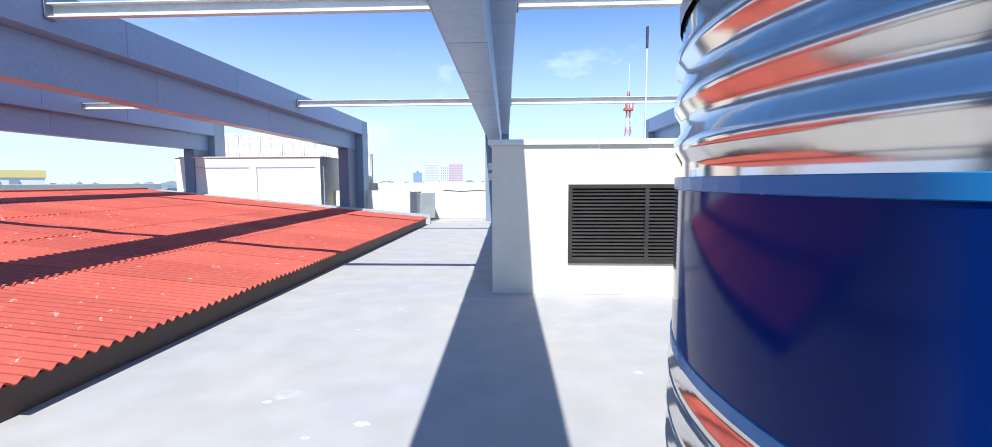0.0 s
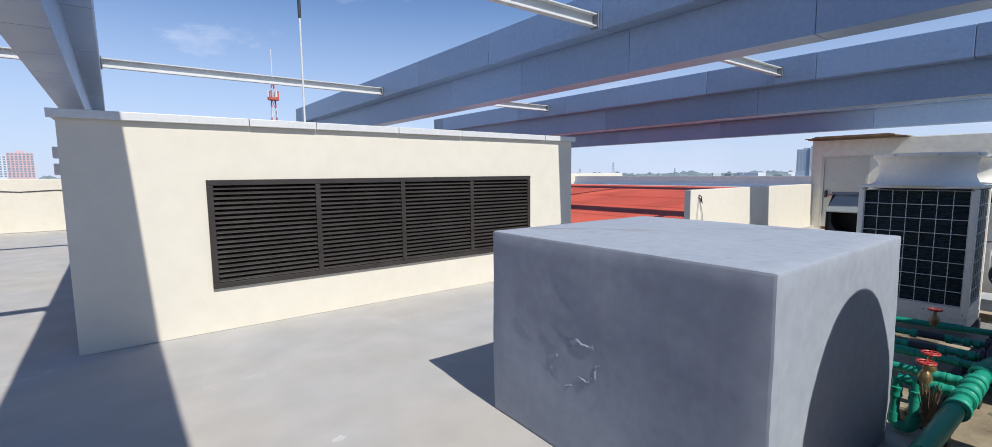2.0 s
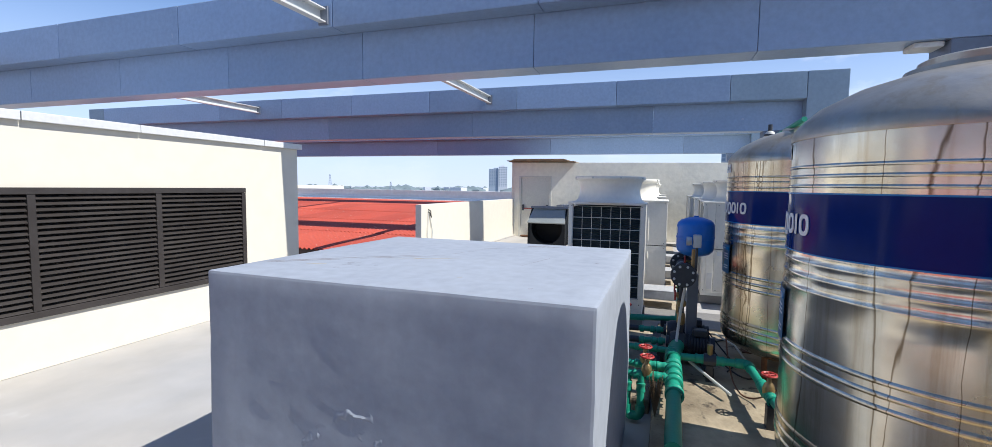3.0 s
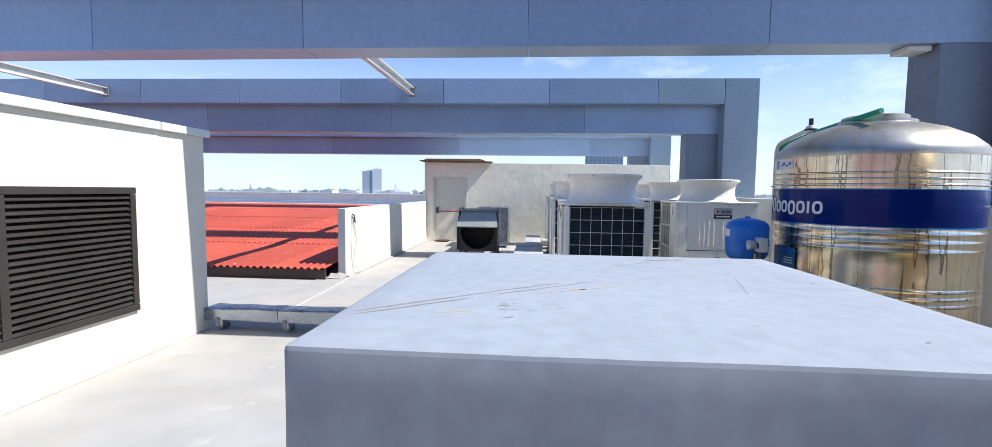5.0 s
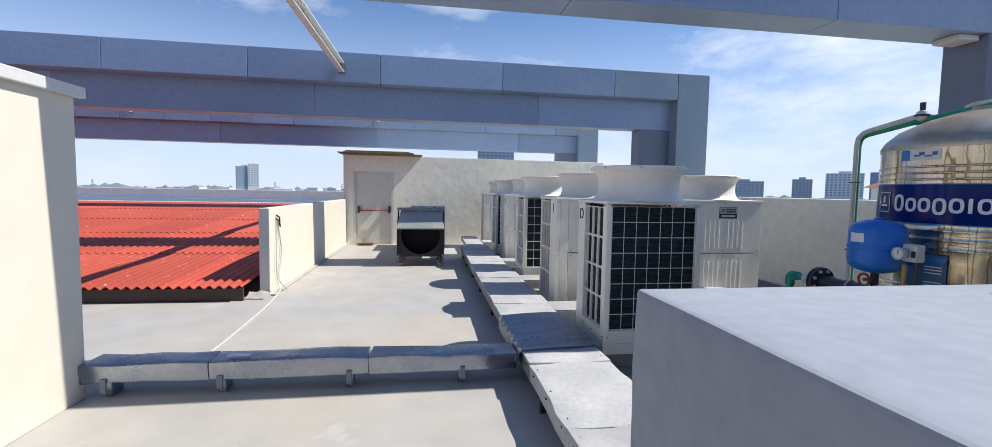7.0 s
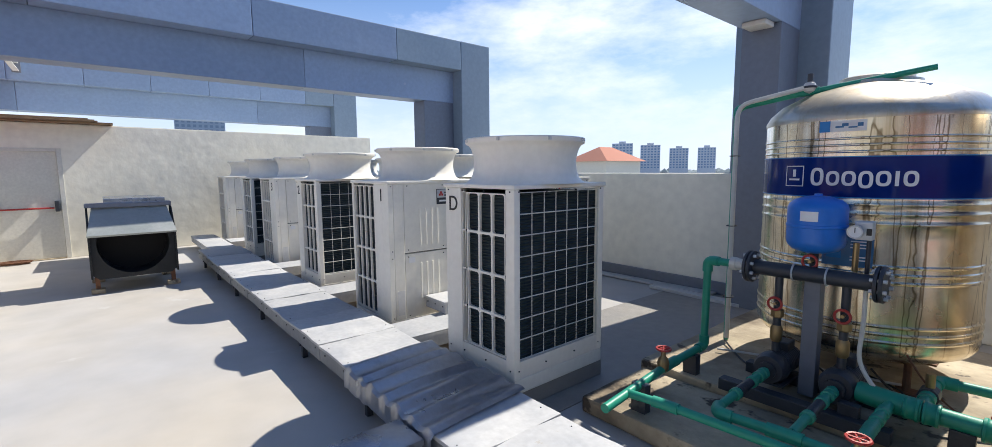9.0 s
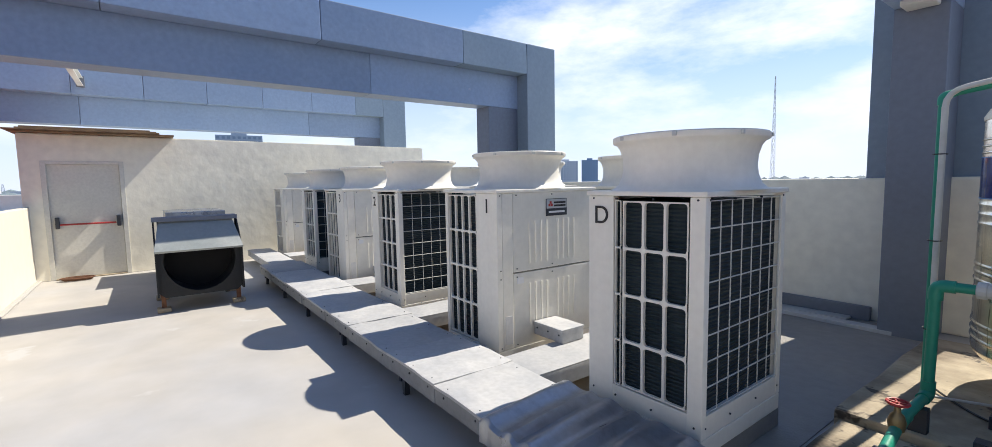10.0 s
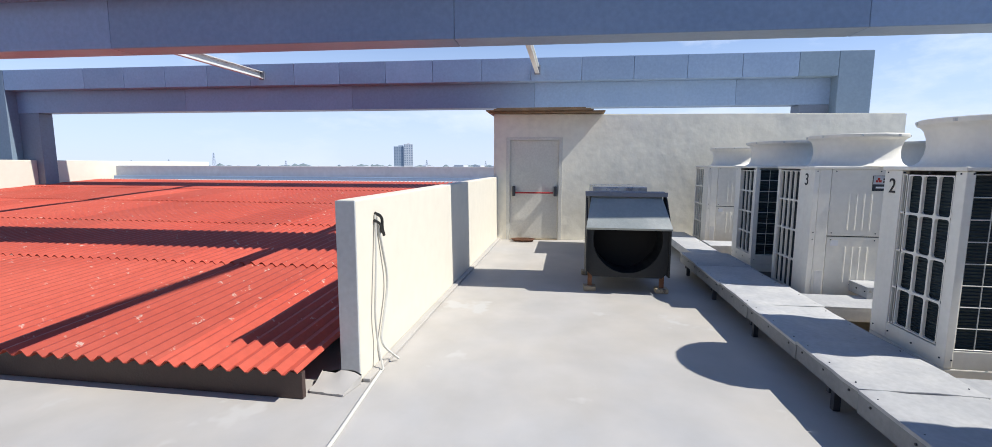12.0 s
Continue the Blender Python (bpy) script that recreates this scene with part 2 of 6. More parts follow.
TRIM = surface("pale_edge_trim", (0.68, 0.69, 0.69), 0.45, 0.1, second=(0.60, 0.61, 0.62), big=2.4, amount=0.6, bump=0.1, bump_scale=6)
FLASH = surface("grey_metal_flashing", (0.52, 0.54, 0.56), 0.42, 0.3, second=(0.62, 0.64, 0.65), big=2, amount=0.6, bump=0.2, bump_scale=6)
CLEANSTEEL = surface("bright_stainless_steel", (0.74, 0.735, 0.72), 0.09, 1.0, second=(0.66, 0.64, 0.60), big=1.8, small=14, amount=0.6, bump=0.03, bump_scale=9, streak=(0.45, 0.38, 0.26), streak_amount=0.30)
STAINLESS = surface("stained_stainless_steel", (0.93, 0.88, 0.76), 0.23, 1.0, second=(0.68, 0.51, 0.27), big=1.3, small=14, amount=0.75, bump=0.05, bump_scale=7, streak=(0.36, 0.22, 0.08), streak_amount=0.70, drip=((0.17, 0.105, 0.045), 0.8))
DOMEMETAL = surface("weathered_tank_dome", (0.58, 0.55, 0.49), 0.36, 0.85, streak=(0.40, 0.28, 0.13), streak_amount=0.6, second=(0.58, 0.48, 0.33), big=2.2, small=20, amount=0.8, bump=0.05)
BANDBLUE = surface("glossy_navy_band", (0.003, 0.022, 0.165), 0.10, second=(0.002, 0.018, 0.135), big=2, amount=0.6, bump=0.015, bump_scale=6, spec=0.14)
EDGEBLUE = surface("bright_blue_edge", (0.02, 0.22, 0.55), 0.25, amount=0.4, bump=0)
WHITEMARK = surface("white_print", (0.78, 0.79, 0.80), 0.5, amount=0.2, bump=0)
STICKERBLUE = surface("blue_sticker", (0.03, 0.13, 0.28), 0.35, second=(0.05, 0.2, 0.38), big=9, amount=0.9, bump=0)
VESSELBLUE = surface("blue_enamel_vessel", (0.012, 0.175, 0.64), 0.35, second=(0.012, 0.15, 0.57), big=4, amount=0.6, bump=0.03)
GREENPIPE = surface("green_plastic_pipe", (0.012, 0.27, 0.175), 0.42, second=(0.02, 0.32, 0.22), big=4, amount=0.6, bump=0.05)
WHITEPIPE = surface("white_plastic_pipe", (0.66, 0.66, 0.62), 0.45, second=(0.5, 0.5, 0.46), big=5, amount=0.6, bump=0.03)
BLACKSTEEL = surface("black_cast_iron", (0.03, 0.036, 0.048), 0.45, second=(0.05, 0.055, 0.065), big=6, amount=0.6, bump=0.15)
BRASS = surface("dull_brass", (0.36, 0.26, 0.13), 0.4, 0.8, amount=0.6)
REDPAINT = surface("red_handle_paint", (0.42, 0.035, 0.03), 0.45, amount=0.4)
SCRAPE = surface("brown_scrape", (0.235, 0.22, 0.225), 0.8, spec=0.1, second=(0.33, 0.33, 0.36), big=30, small=60, amount=0.9, bump=0)
OCHRE = surface("ochre_stain", (0.43, 0.39, 0.31), 0.8, spec=0.1, second=(0.38, 0.39, 0.41), big=20, small=60, amount=0.9, bump=0)
SPLASH = surface("dried_pale_paint", (0.56, 0.56, 0.55), 0.6, second=(0.48, 0.48, 0.47), big=25, amount=0.8, bump=0)
RUST = surface("rusty_iron", (0.19, 0.085, 0.045), 0.8, second=(0.10, 0.05, 0.03), big=14, amount=0.9, bump=0.3)
CONCRETE = surface("stained_raw_concrete", (0.52, 0.44, 0.31), 0.7, spec=0.3, second=(0.115, 0.085, 0.058), big=1.35, small=17, amount=0.95, bump=0.45, bump_scale=20, speck=((0.085, 0.068, 0.052), 3.1, 0.42))
TANBED = surface("bare_tan_screed", (0.46, 0.39, 0.29), 0.85, second=(0.33, 0.28, 0.22), big=1.6, small=12, amount=0.9, bump=0.2, bump_scale=25)
WETFLOOR = surface("bare_grey_screed", (0.22, 0.215, 0.21), 0.6, second=(0.30, 0.28, 0.25), big=1.0, small=10, amount=0.9, bump=0.2)
HOODBLACK = surface("black_painted_duct", (0.016, 0.02, 0.023), 0.5, spec=0.3, second=(0.03, 0.03, 0.03), big=3, amount=0.8, bump=0.1, speck=((0.4, 0.42, 0.42), 14, 0.245))
HOODGREY = surface("speckled_grey_hood_metal", (0.34, 0.375, 0.37), 0.35, 0.3, second=(0.43, 0.45, 0.44), big=3, amount=0.7, bump=0.1, speck=((0.72, 0.75, 0.74), 12, 0.28))
DOORPAINT = surface("off_white_door_paint", (0.71, 0.70, 0.64), 0.5, second=(0.64, 0.63, 0.57), big=1.8, amount=0.8, bump=0.05)
PLANK = surface("old_timber_board", (0.28, 0.19, 0.105), 0.8, second=(0.17, 0.12, 0.075), big=5, small=30, amount=0.9, bump=0.3)
CABLE = surface("black_cable", (0.02, 0.02, 0.02), 0.5, amount=0.3, bump=0)
PALECABLE = surface("pale_grey_cable", (0.56, 0.56, 0.53), 0.55, amount=0.4, bump=0)
PATTERN = surface("plum_ornament_paint", (0.50, 0.45, 0.48), 0.6, amount=0.6, bump=0)
PANELWHITE = surface("white_screen_panel", (0.76, 0.75, 0.72), 0.6, second=(0.68, 0.67, 0.64), big=2, amount=0.5, bump=0.05)
INK = surface("black_marker_ink", (0.018, 0.018, 0.02), 0.5, amount=0.2, bump=0)
# Aerial haze is mixed into the ground colour itself.
FARLAND = surface("haze_tinted_far_ground", (0.30, 0.34, 0.38), 0.95, second=(0.24, 0.29, 0.30), big=0.01, small=0.06, amount=0.9, bump=0)
# Colours for far things, paled and blued to paint in the air haze.
HAZE = {k: surface("haze_tinted_" + k, c, 0.9, second=tuple(v * 0.93 for v in c), big=0.05, small=0.4, amount=0.6, bump=0) for k, c in {
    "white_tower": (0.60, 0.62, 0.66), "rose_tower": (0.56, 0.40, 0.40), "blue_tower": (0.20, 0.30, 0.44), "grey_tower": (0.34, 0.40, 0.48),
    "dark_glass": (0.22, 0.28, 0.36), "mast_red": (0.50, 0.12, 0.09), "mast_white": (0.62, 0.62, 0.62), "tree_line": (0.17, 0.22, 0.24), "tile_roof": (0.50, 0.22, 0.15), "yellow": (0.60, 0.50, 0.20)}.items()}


# ---- mesh helpers ----
ORIGIN = {}


def thing(name, base, label, category, group="", kind=""):
    """A top-level Empty at its base; parts are given in world coordinates unless it is built at the origin."""
    ob = new(name)
    ob.empty_display_size = 0.1
    ob.matrix_world = Matrix.Translation(base)
    ORIGIN[ob] = Vector(base)
    return tagged(ob, label, category, group, kind)


def mesh_of(bm, material, smooth=False):
    me = bpy.data.meshes.new("mesh")
    bmesh.ops.recalc_face_normals(bm, faces=bm.faces)
    bm.to_mesh(me)
    bm.free()
    me.materials.append(material)
    if smooth:
        me.shade_smooth()
        me.set_sharp_from_angle(angle=radians(38))
    return me


def part(name, bm, material, parent, label="", smooth=False):
    """One mesh object under a thing or a part."""
    top = parent
    while top.parent:
        top = top.parent
    bmesh.ops.translate(bm, verts=bm.verts, vec=-ORIGIN[top])
    ob = new(name, mesh_of(bm, material, smooth))
    ob.parent = parent
    return tagged(ob, label)


def piece(name, me, parent, at):
    """One of many alike pieces on shared mesh data."""
    top = parent
    while top.parent:
        top = top.parent
    ob = new(name, me)
    ob.parent = parent
    ob.matrix_basis = Matrix.Translation(-ORIGIN[top]) @ (at if isinstance(at, Matrix) else Matrix.Translation(at))
    return ob


def solo(name, bm, material, label, category, kind="", smooth=False, group=""):
    """A top-level thing of one mesh, in world coordinates."""
    return tagged(new(name, mesh_of(bm, material, smooth)), label, category, group, kind)


def box(x0, x1, y0, y1, z0, z1, bevel=0.0, bm=None, rz=0.0):
    own = bmesh.new()
    bmesh.ops.create_cube(own, size=1)
    bmesh.ops.transform(own, matrix=pose((x0 + x1) / 2, (y0 + y1) / 2, (z0 + z1) / 2, 0, 0, rz) @ Matrix.Diagonal((x1 - x0, y1 - y0, z1 - z0, 1)), verts=own.verts)
    if bevel:
        bmesh.ops.bevel(own, geom=own.edges[:], offset=bevel, segments=2, profile=0.6, affect="EDGES")
    return join(bm, own)


def join(bm, own):
    if bm is None:
        return own
    me = bpy.data.meshes.new("t")
    own.to_mesh(me)
    own.free()
    bm.from_mesh(me)
    bpy.data.meshes.remove(me)
    return bm


def tube(points, radius, sides=12, bm=None, bend=0.0):
    """A round bar along a line of points; bend rounds its corners off."""
    pts = [Vector(p) for p in points]
    if bend and len(pts) > 2:
        line = [pts[0]]
        for a, b, c in zip(pts, pts[1:], pts[2:]):
            r = min(bend, (a - b).length * 0.49, (c - b).length * 0.49)
            p, q = b + (a - b).normalized() * r, b + (c - b).normalized() * r
            line += [p * (1 - k) ** 2 + b * 2 * k * (1 - k) + q * k * k for k in (0, 0.25, 0.5, 0.75, 1)]
        pts = line + [pts[-1]]
    own, rings, up = bmesh.new(), [], None
    for i, p in enumerate(pts):
        way = (pts[min(i + 1, len(pts) - 1)] - pts[max(i - 1, 0)]).normalized()
        if up is None:
            up = way.orthogonal().normalized()
        up = (up - way * up.dot(way)).normalized()
        side = way.cross(up)
        rings.append([own.verts.new(p + radius * (math.cos(a) * up + math.sin(a) * side)) for a in (2 * math.pi * k / sides for k in range(sides))])
    for a, b in zip(rings, rings[1:]):
        for k in range(sides):
            own.faces.new((a[k], a[(k + 1) % sides], b[(k + 1) % sides], b[k]))
    own.faces.new(rings[0][::-1]), own.faces.new(rings[-1])
    return join(bm, own)


def lathe(profile, at=(0, 0, 0), sides=48, bm=None, turn=None, start=0.0, sweep=360.0):
    """A profile of (radius, height) turned round the z axis."""
    own, rings = bmesh.new(), []
    whole = sweep >= 360
    count = sides if whole else sides + 1
    for r, z in profile:
        rings.append([own.verts.new((max(r, 1e-4) * math.cos(a), max(r, 1e-4) * math.sin(a), z)) for a in (radians(start + sweep * k / sides) for k in range(count))])
    for a, b in zip(rings, rings[1:]):
        for k in range(sides):
            k2 = (k + 1) % count
            own.faces.new((a[k], a[k2], b[k2], b[k]))
    bmesh.ops.transform(own, matrix=Matrix.Translation(at) @ (turn or Matrix()), verts=own.verts)
    return join(bm, own)


def slab(outline, z0, z1, bm=None):
    """A flat outline in x and y, drawn up from z0 to z1."""
    own = bmesh.new()
    lo, hi = [own.verts.new((x, y, z0)) for x, y in outline], [own.verts.new((x, y, z1)) for x, y in outline]
    own.faces.new(lo[::-1]), own.faces.new(hi)
    for k in range(len(lo)):
        k2 = (k + 1) % len(lo)
        own.faces.new((lo[k], lo[k2], hi[k2], hi[k]))
    return join(bm, own)


def letters(body, size, depth=0.002):
    """A mesh of a word in the built-in font, in the x z plane, centred."""
    cu = bpy.data.curves.new("word", "FONT")
    cu.body, cu.size, cu.extrude, cu.align_x, cu.align_y = body, size, depth, "CENTER", "CENTER"
    ob = bpy.data.objects.new("word", cu)
    me = bpy.data.meshes.new_from_object(ob)
    bpy.data.objects.remove(ob)
    bm = bmesh.new()
    bm.from_mesh(me)
    bmesh.ops.rotate(bm, verts=bm.verts, cent=(0, 0, 0), matrix=Matrix.Rotation(radians(90), 3, "X"))
    return bm


def crumple(bm, amount, size, seed=0.0):
    for v in bm.verts:
        p = v.co * size + Vector((seed, seed * 0.7, 0))
        v.co += amount * Vector((noise.noise(p), noise.noise(p + Vector((7, 3, 1))), noise.noise(p + Vector((2, 9, 5)))))
    return bm


def cut(bm, times):
    bmesh.ops.subdivide_edges(bm, edges=bm.edges[:], cuts=times, use_grid_fill=True)
    return bm


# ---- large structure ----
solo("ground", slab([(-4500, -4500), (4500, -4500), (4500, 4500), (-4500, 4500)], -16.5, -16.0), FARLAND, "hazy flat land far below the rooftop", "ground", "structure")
solo("building_block", box(-22, 26, -6, 26.5, -16.0, -0.3), CREAM, "cream wall of the building under the roof", "building", "structure")
solo("floor", box(-22, 26, -6, 26.5, -0.3, 0.0), FLOOR, "flat roof floor with worn light grey coating", "floor", "structure")

# Loose coating edge and boards at the parapet foot
for k, (x0, x1, y0, y1, turn) in enumerate(((7.15, 9.6, -0.98, -0.80, 1.5), (9.2, 12.4, -0.99, -0.86, -0.8), (6.70, 7.9, -0.76, -0.62, -2.0))):
    solo("foot_board", crumple(cut(box(x0, x1, y0, y1, 0.010, 0.034 + 0.008 * k, 0.004, rz=turn), 2), 0.008, 2.0, k), FLASH, "weathered grey board lying along the parapet foot", "board", group="boards at the parapet")
# Parapets round the roof
solo("wall_south", cut(box(-22, 16.45, -1.32, -1.10, 0.004, 1.56, 0.02), 2), PLASTER, "plain cream parapet wall along the roof edge", "wall", "structure")
solo("wall_south_skirt", box(6.99, 16.4, -1.09, -1.02, 0.004, 0.16, 0.01), STEEL_DARK, "dark grey waterproof upstand at the parapet foot", "skirting", "structure")
solo("wall_east", box(21.7, 21.95, 7.2, 26.2, 0.004, 1.47, 0.02), PARAPET, "long grey painted parapet beyond the red roof", "wall", "structure")
solo("wall_west", box(-20.4, -20.1, -6, 26.2, 0.004, 1.62, 0.02), CREAM, "pale parapet wall at the far roof edge", "wall", "structure")
solo("wall_north", box(-7.7, 26.2, 21.4, 21.65, 0.004, 1.63, 0.02), CREAM, "cream parapet wall at the end of the roof", "wall", "structure")
solo("wall_north_low", box(-7.7, -4.45, 20.3, 20.5, 0.004, 1.30, 0.015), CREAM, "low cream wall beside the roof house", "wall", "structure")
solo("wall_divider", box(9.82, 16.49, 6.83, 6.965, 0.004, 1.287, 0.012), CREAM, "cream dividing wall between walkway and red roof", "wall", "structure")
solo("wall_divider_end", box(9.80, 9.818, 6.828, 6.967, 0.004, 1.283, 0.004), FLASH, "worn grey end face of the dividing wall", "wall", "structure")
skirt = bmesh.new()
for k in range(14):
    x = 9.83 + k * 0.475
    box(x, x + 0.475, 6.765 - 0.012 * noise.noise(Vector((x, 3, 1))), 6.826, 0.003, 0.028, 0.006, skirt)
solo("trim_divider", skirt, FLOOR, "grey sealant strip at the dividing wall foot", "trim", "structure")


# ---- portal frames ----
def portal(x, north, south, joints, web_joints, label, depth=1.74, lift=0.0, turned=1.6, plate=False):
    """A clad steel portal: wide cap over a narrower web, with a wide and a narrow column at each end. x: west side of the cap at y = 0."""
    p = thing("portal_frame", (x + 0.5, 0, 0), label, "steel frame", "portal frames over the roof")
    turn = Matrix.Translation((x, 0, lift)) @ Matrix.Rotation(radians(turned), 4, "Z")

    def add(name, bm, material=STEEL_PAINT):
        bmesh.ops.transform(bm, matrix=turn, verts=bm.verts)
        return part(name, bm, material, p)

    stops = [south + 0.76, *joints, north - 0.76]
    for a, b in zip(stops, stops[1:]):
        c = cut(box(0, 1.0, a + 0.003, b - 0.003, 3.66, 4.235, 0.012), 3)
        for v in c.verts:
            v.co.x += 0.006 * noise.noise(Vector((v.co.x * 3, v.co.y * 1.7, v.co.z * 2 + x)))
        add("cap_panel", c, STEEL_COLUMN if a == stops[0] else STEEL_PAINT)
    stops = [south + 0.74, *web_joints, north - 0.74]
    for a, b in zip(stops, stops[1:]):
        add("web_panel", box(0.30, 0.70, a + 0.0025, b - 0.0025, 3.03, 3.659, 0.008))
    for end, inner in ((south, 1), (north, -1)):
        lo, hi = sorted((end, end + inner * 0.755))
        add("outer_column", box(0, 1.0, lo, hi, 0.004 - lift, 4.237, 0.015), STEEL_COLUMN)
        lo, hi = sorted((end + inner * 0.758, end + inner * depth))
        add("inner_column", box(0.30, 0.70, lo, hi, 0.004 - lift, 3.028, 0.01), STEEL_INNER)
        if plate:
            lo, hi = sorted((end + inner * (depth + 0.02), end + inner * (depth + 0.26)))
            add("end_plate", box(0.36, 0.60, lo, hi, 2.972, 3.027, 0.015), CHANNEL)
    return p


steel_label = "blue-grey clad steel portal frame spanning the roof"
steps = lambda a, b, s, o: [a + o + k * s for k in range(int((b - a - o) / s))]
portal(-12.2 - 1.0, 20.7, -1.64, steps(-0.9, 19.5, 2.9, 1.7), steps(-0.9, 19.5, 3.8, 2.4), steel_label)
portal(-6.75, 20.6, -1.64, steps(-0.9, 19.5, 3.1, 2.2), steps(-0.9, 19.5, 4.1, 1.2), steel_label)
portal(-0.62, 21.0, -1.64, steps(-0.9, 19.5, 2.6, 1.9), steps(-0.9, 19.5, 1.25, 0.7), steel_label, 1.30)
portal(6.11, 22.0, -1.92, steps(-0.9, 19.5, 2.8, 1.4), steps(-0.9, 19.5, 2.42, 1.9), steel_label, 1.30, 0.12, 0.7, True)
portal(12.5, 21.3, -1.64, steps(-0.9, 20.0, 2.45, 1.5), steps(-0.9, 20.0, 4.6, 3.1), steel_label, 1.48)
portal(19.44, 22.6, -1.64, steps(-0.9, 21.5, 1.28, 0.9), steps(-0.9, 21.5, 5.0, 2.2), steel_label, 1.45)


def tie(x0, x1, y, z=3.93):
    """A channel between two portals, its open side to the south."""
    t = thing("tie_channel", (x0, y, z), "pale painted steel channel tying two portal frames", "steel channel", "channels between the frames")
    edge = [(-0.09, 0.092), (0.01, 0.092), (0.01, -0.092), (-0.09, -0.092), (-0.09, -0.075), (-0.008, -0.075), (-0.008, 0.075), (-0.09, 0.075)]
    bm = bmesh.new()
    ends = [[bm.verts.new((x, y + dy, z + dz)) for dy, dz in edge] for x in (x0, x1)]
    bm.faces.new(ends[0]), bm.faces.new(ends[1][::-1])
    for k in range(8):
        bm.faces.new((ends[0][k], ends[1][k], ends[1][(k + 1) % 8], ends[0][(k + 1) % 8]))
    part("channel", bm, CHANNEL, t)
    for x in (x0 + 0.012, x1 - 0.012):
        part("end_bracket", box(x - 0.012, x + 0.012, y - 0.12, y + 0.03, z - 0.12, z + 0.12, 0.004), STEEL_DARK, t)


for y in (13.75, 6.27):
    s = -0.028 * y
    for x0, x1 in ((-12.21, -6.76), (-5.74, -0.63), (0.39, 6.21), (7.23, 12.49), (13.51, 19.43)):
        c = 6.10 - 0.0122 * y
        tie(c + 1.02 if x0 == 7.23 else x0 + s, c if x1 == 6.21 else x1 + s, y)


# ---- louvred plant house ----
BX0, BX1, BY, BZ = -0.15, 6.43, 7.085, 2.235
house = thing("plant_house", (3.1, 9.2, 0), "low cream rendered plant house with a long dark louvre", "plant room")
LX0, LX1, LZ0, LZ1 = 0.97, 5.46, 0.475, 1.637
for x0, x1, z0, z1 in ((BX0, LX0, 0.004, BZ), (LX1, BX1, 0.004, BZ), (LX0, LX1, 0.004, LZ0), (LX0, LX1, LZ1, BZ)):
    part("front_wall", box(x0, x1, BY, BY + 0.15, z0, z1), CREAM, house)
part("side_wall", box(BX0, BX0 + 0.15, BY + 0.152, 11.4, 0.004, BZ), CREAM, house)
part("side_wall", box(BX1 - 0.15, BX1, BY + 0.152, 11.4, 0.004, BZ), CREAM, house)
part("back_wall", box(BX0 + 0.152, BX1 - 0.152, 11.25, 11.4, 0.004, BZ), CREAM, house)
# Black sheet behind the slats in place of the unlit room.
part("interior_shade_sheet", box(LX0 - 0.1, LX1 + 0.1, BY + 0.42, BY + 0.45, 0.3, 1.8), BLACK, house)
roof = part("roof", box(BX0 - 0.06, BX1 + 0.06, BY - 0.002, 11.45, BZ + 0.002, BZ + 0.04, 0.005), FLASH, house, "flat metal sheet roof")
x = BX0 - 0.06
k = 0
while x < BX1 - 0.02:
    w = min((1.62, 0.71, 1.05, 0.98)[k % 4], BX1 + 0.06 - x)
    b = box(x + 0.003, x + w - 0.003, BY - 0.050 - 0.004 * (k % 2), BY - 0.003, BZ - 0.025, BZ + 0.055, 0.006)
    part("edge_flashing", b, TRIM, roof)
    x += w
    k += 1
louvre = part("louvre_frame", box(LX0, LX1, BY - 0.035, BY + 0.05, LZ1 - 0.06, LZ1, 0.005), LOUVRE, house, "dark brown metal louvre in four bays")
part("rail", box(LX0, LX1, BY - 0.035, BY + 0.05, LZ0, LZ0 + 0.06, 0.005), LOUVRE, louvre)
bay = (LX1 - LX0 - 0.06) / 4
for k in range(5):
    part("mullion", box(LX0 + k * bay, LX0 + k * bay + 0.06, BY - 0.031, BY + 0.05, LZ0 + 0.062, LZ1 - 0.062, 0.004), LOUVRE, louvre)
sl = box(0, bay - 0.062, -0.04, 0.04, -0.005, 0.005, 0.002)
bmesh.ops.rotate(sl, verts=sl.verts, cent=(0, 0, 0), matrix=Matrix.Rotation(radians(38), 3, "X"))
slat_mesh = mesh_of(sl, LOUVRE)
for k in range(4):
    for j in range(20):
        piece("slat", slat_mesh, louvre, (LX0 + k * bay + 0.061, BY + 0.005, LZ0 + 0.09 + j * (LZ1 - LZ0 - 0.17) / 19))
for z in (1.86, 1.70):
    solo("junction_box", box(BX0 - 0.075, BX0 - 0.002, BY + 0.35, BY + 0.47, z, z + 0.11, 0.01), PANELWHITE, "small white electrical box on the plant house wall", "junction box")
rod = thing("lightning_rod", (2.68, 9.5, BZ + 0.04), "thin steel lightning rod with a thick black tip", "lightning rod")
part("pole", tube([(2.68, 9.5, BZ + 0.04), (2.68, 9.5, 4.2)], 0.016), CHANNEL, rod)
part("tip", tube([(2.68, 9.5, 4.2), (2.68, 9.5, 4.6)], 0.026), BLACKSTEEL, rod)
part("foot", box(2.58, 2.78, 9.4, 9.6, BZ + 0.041, BZ + 0.06), STEEL_DARK, rod)

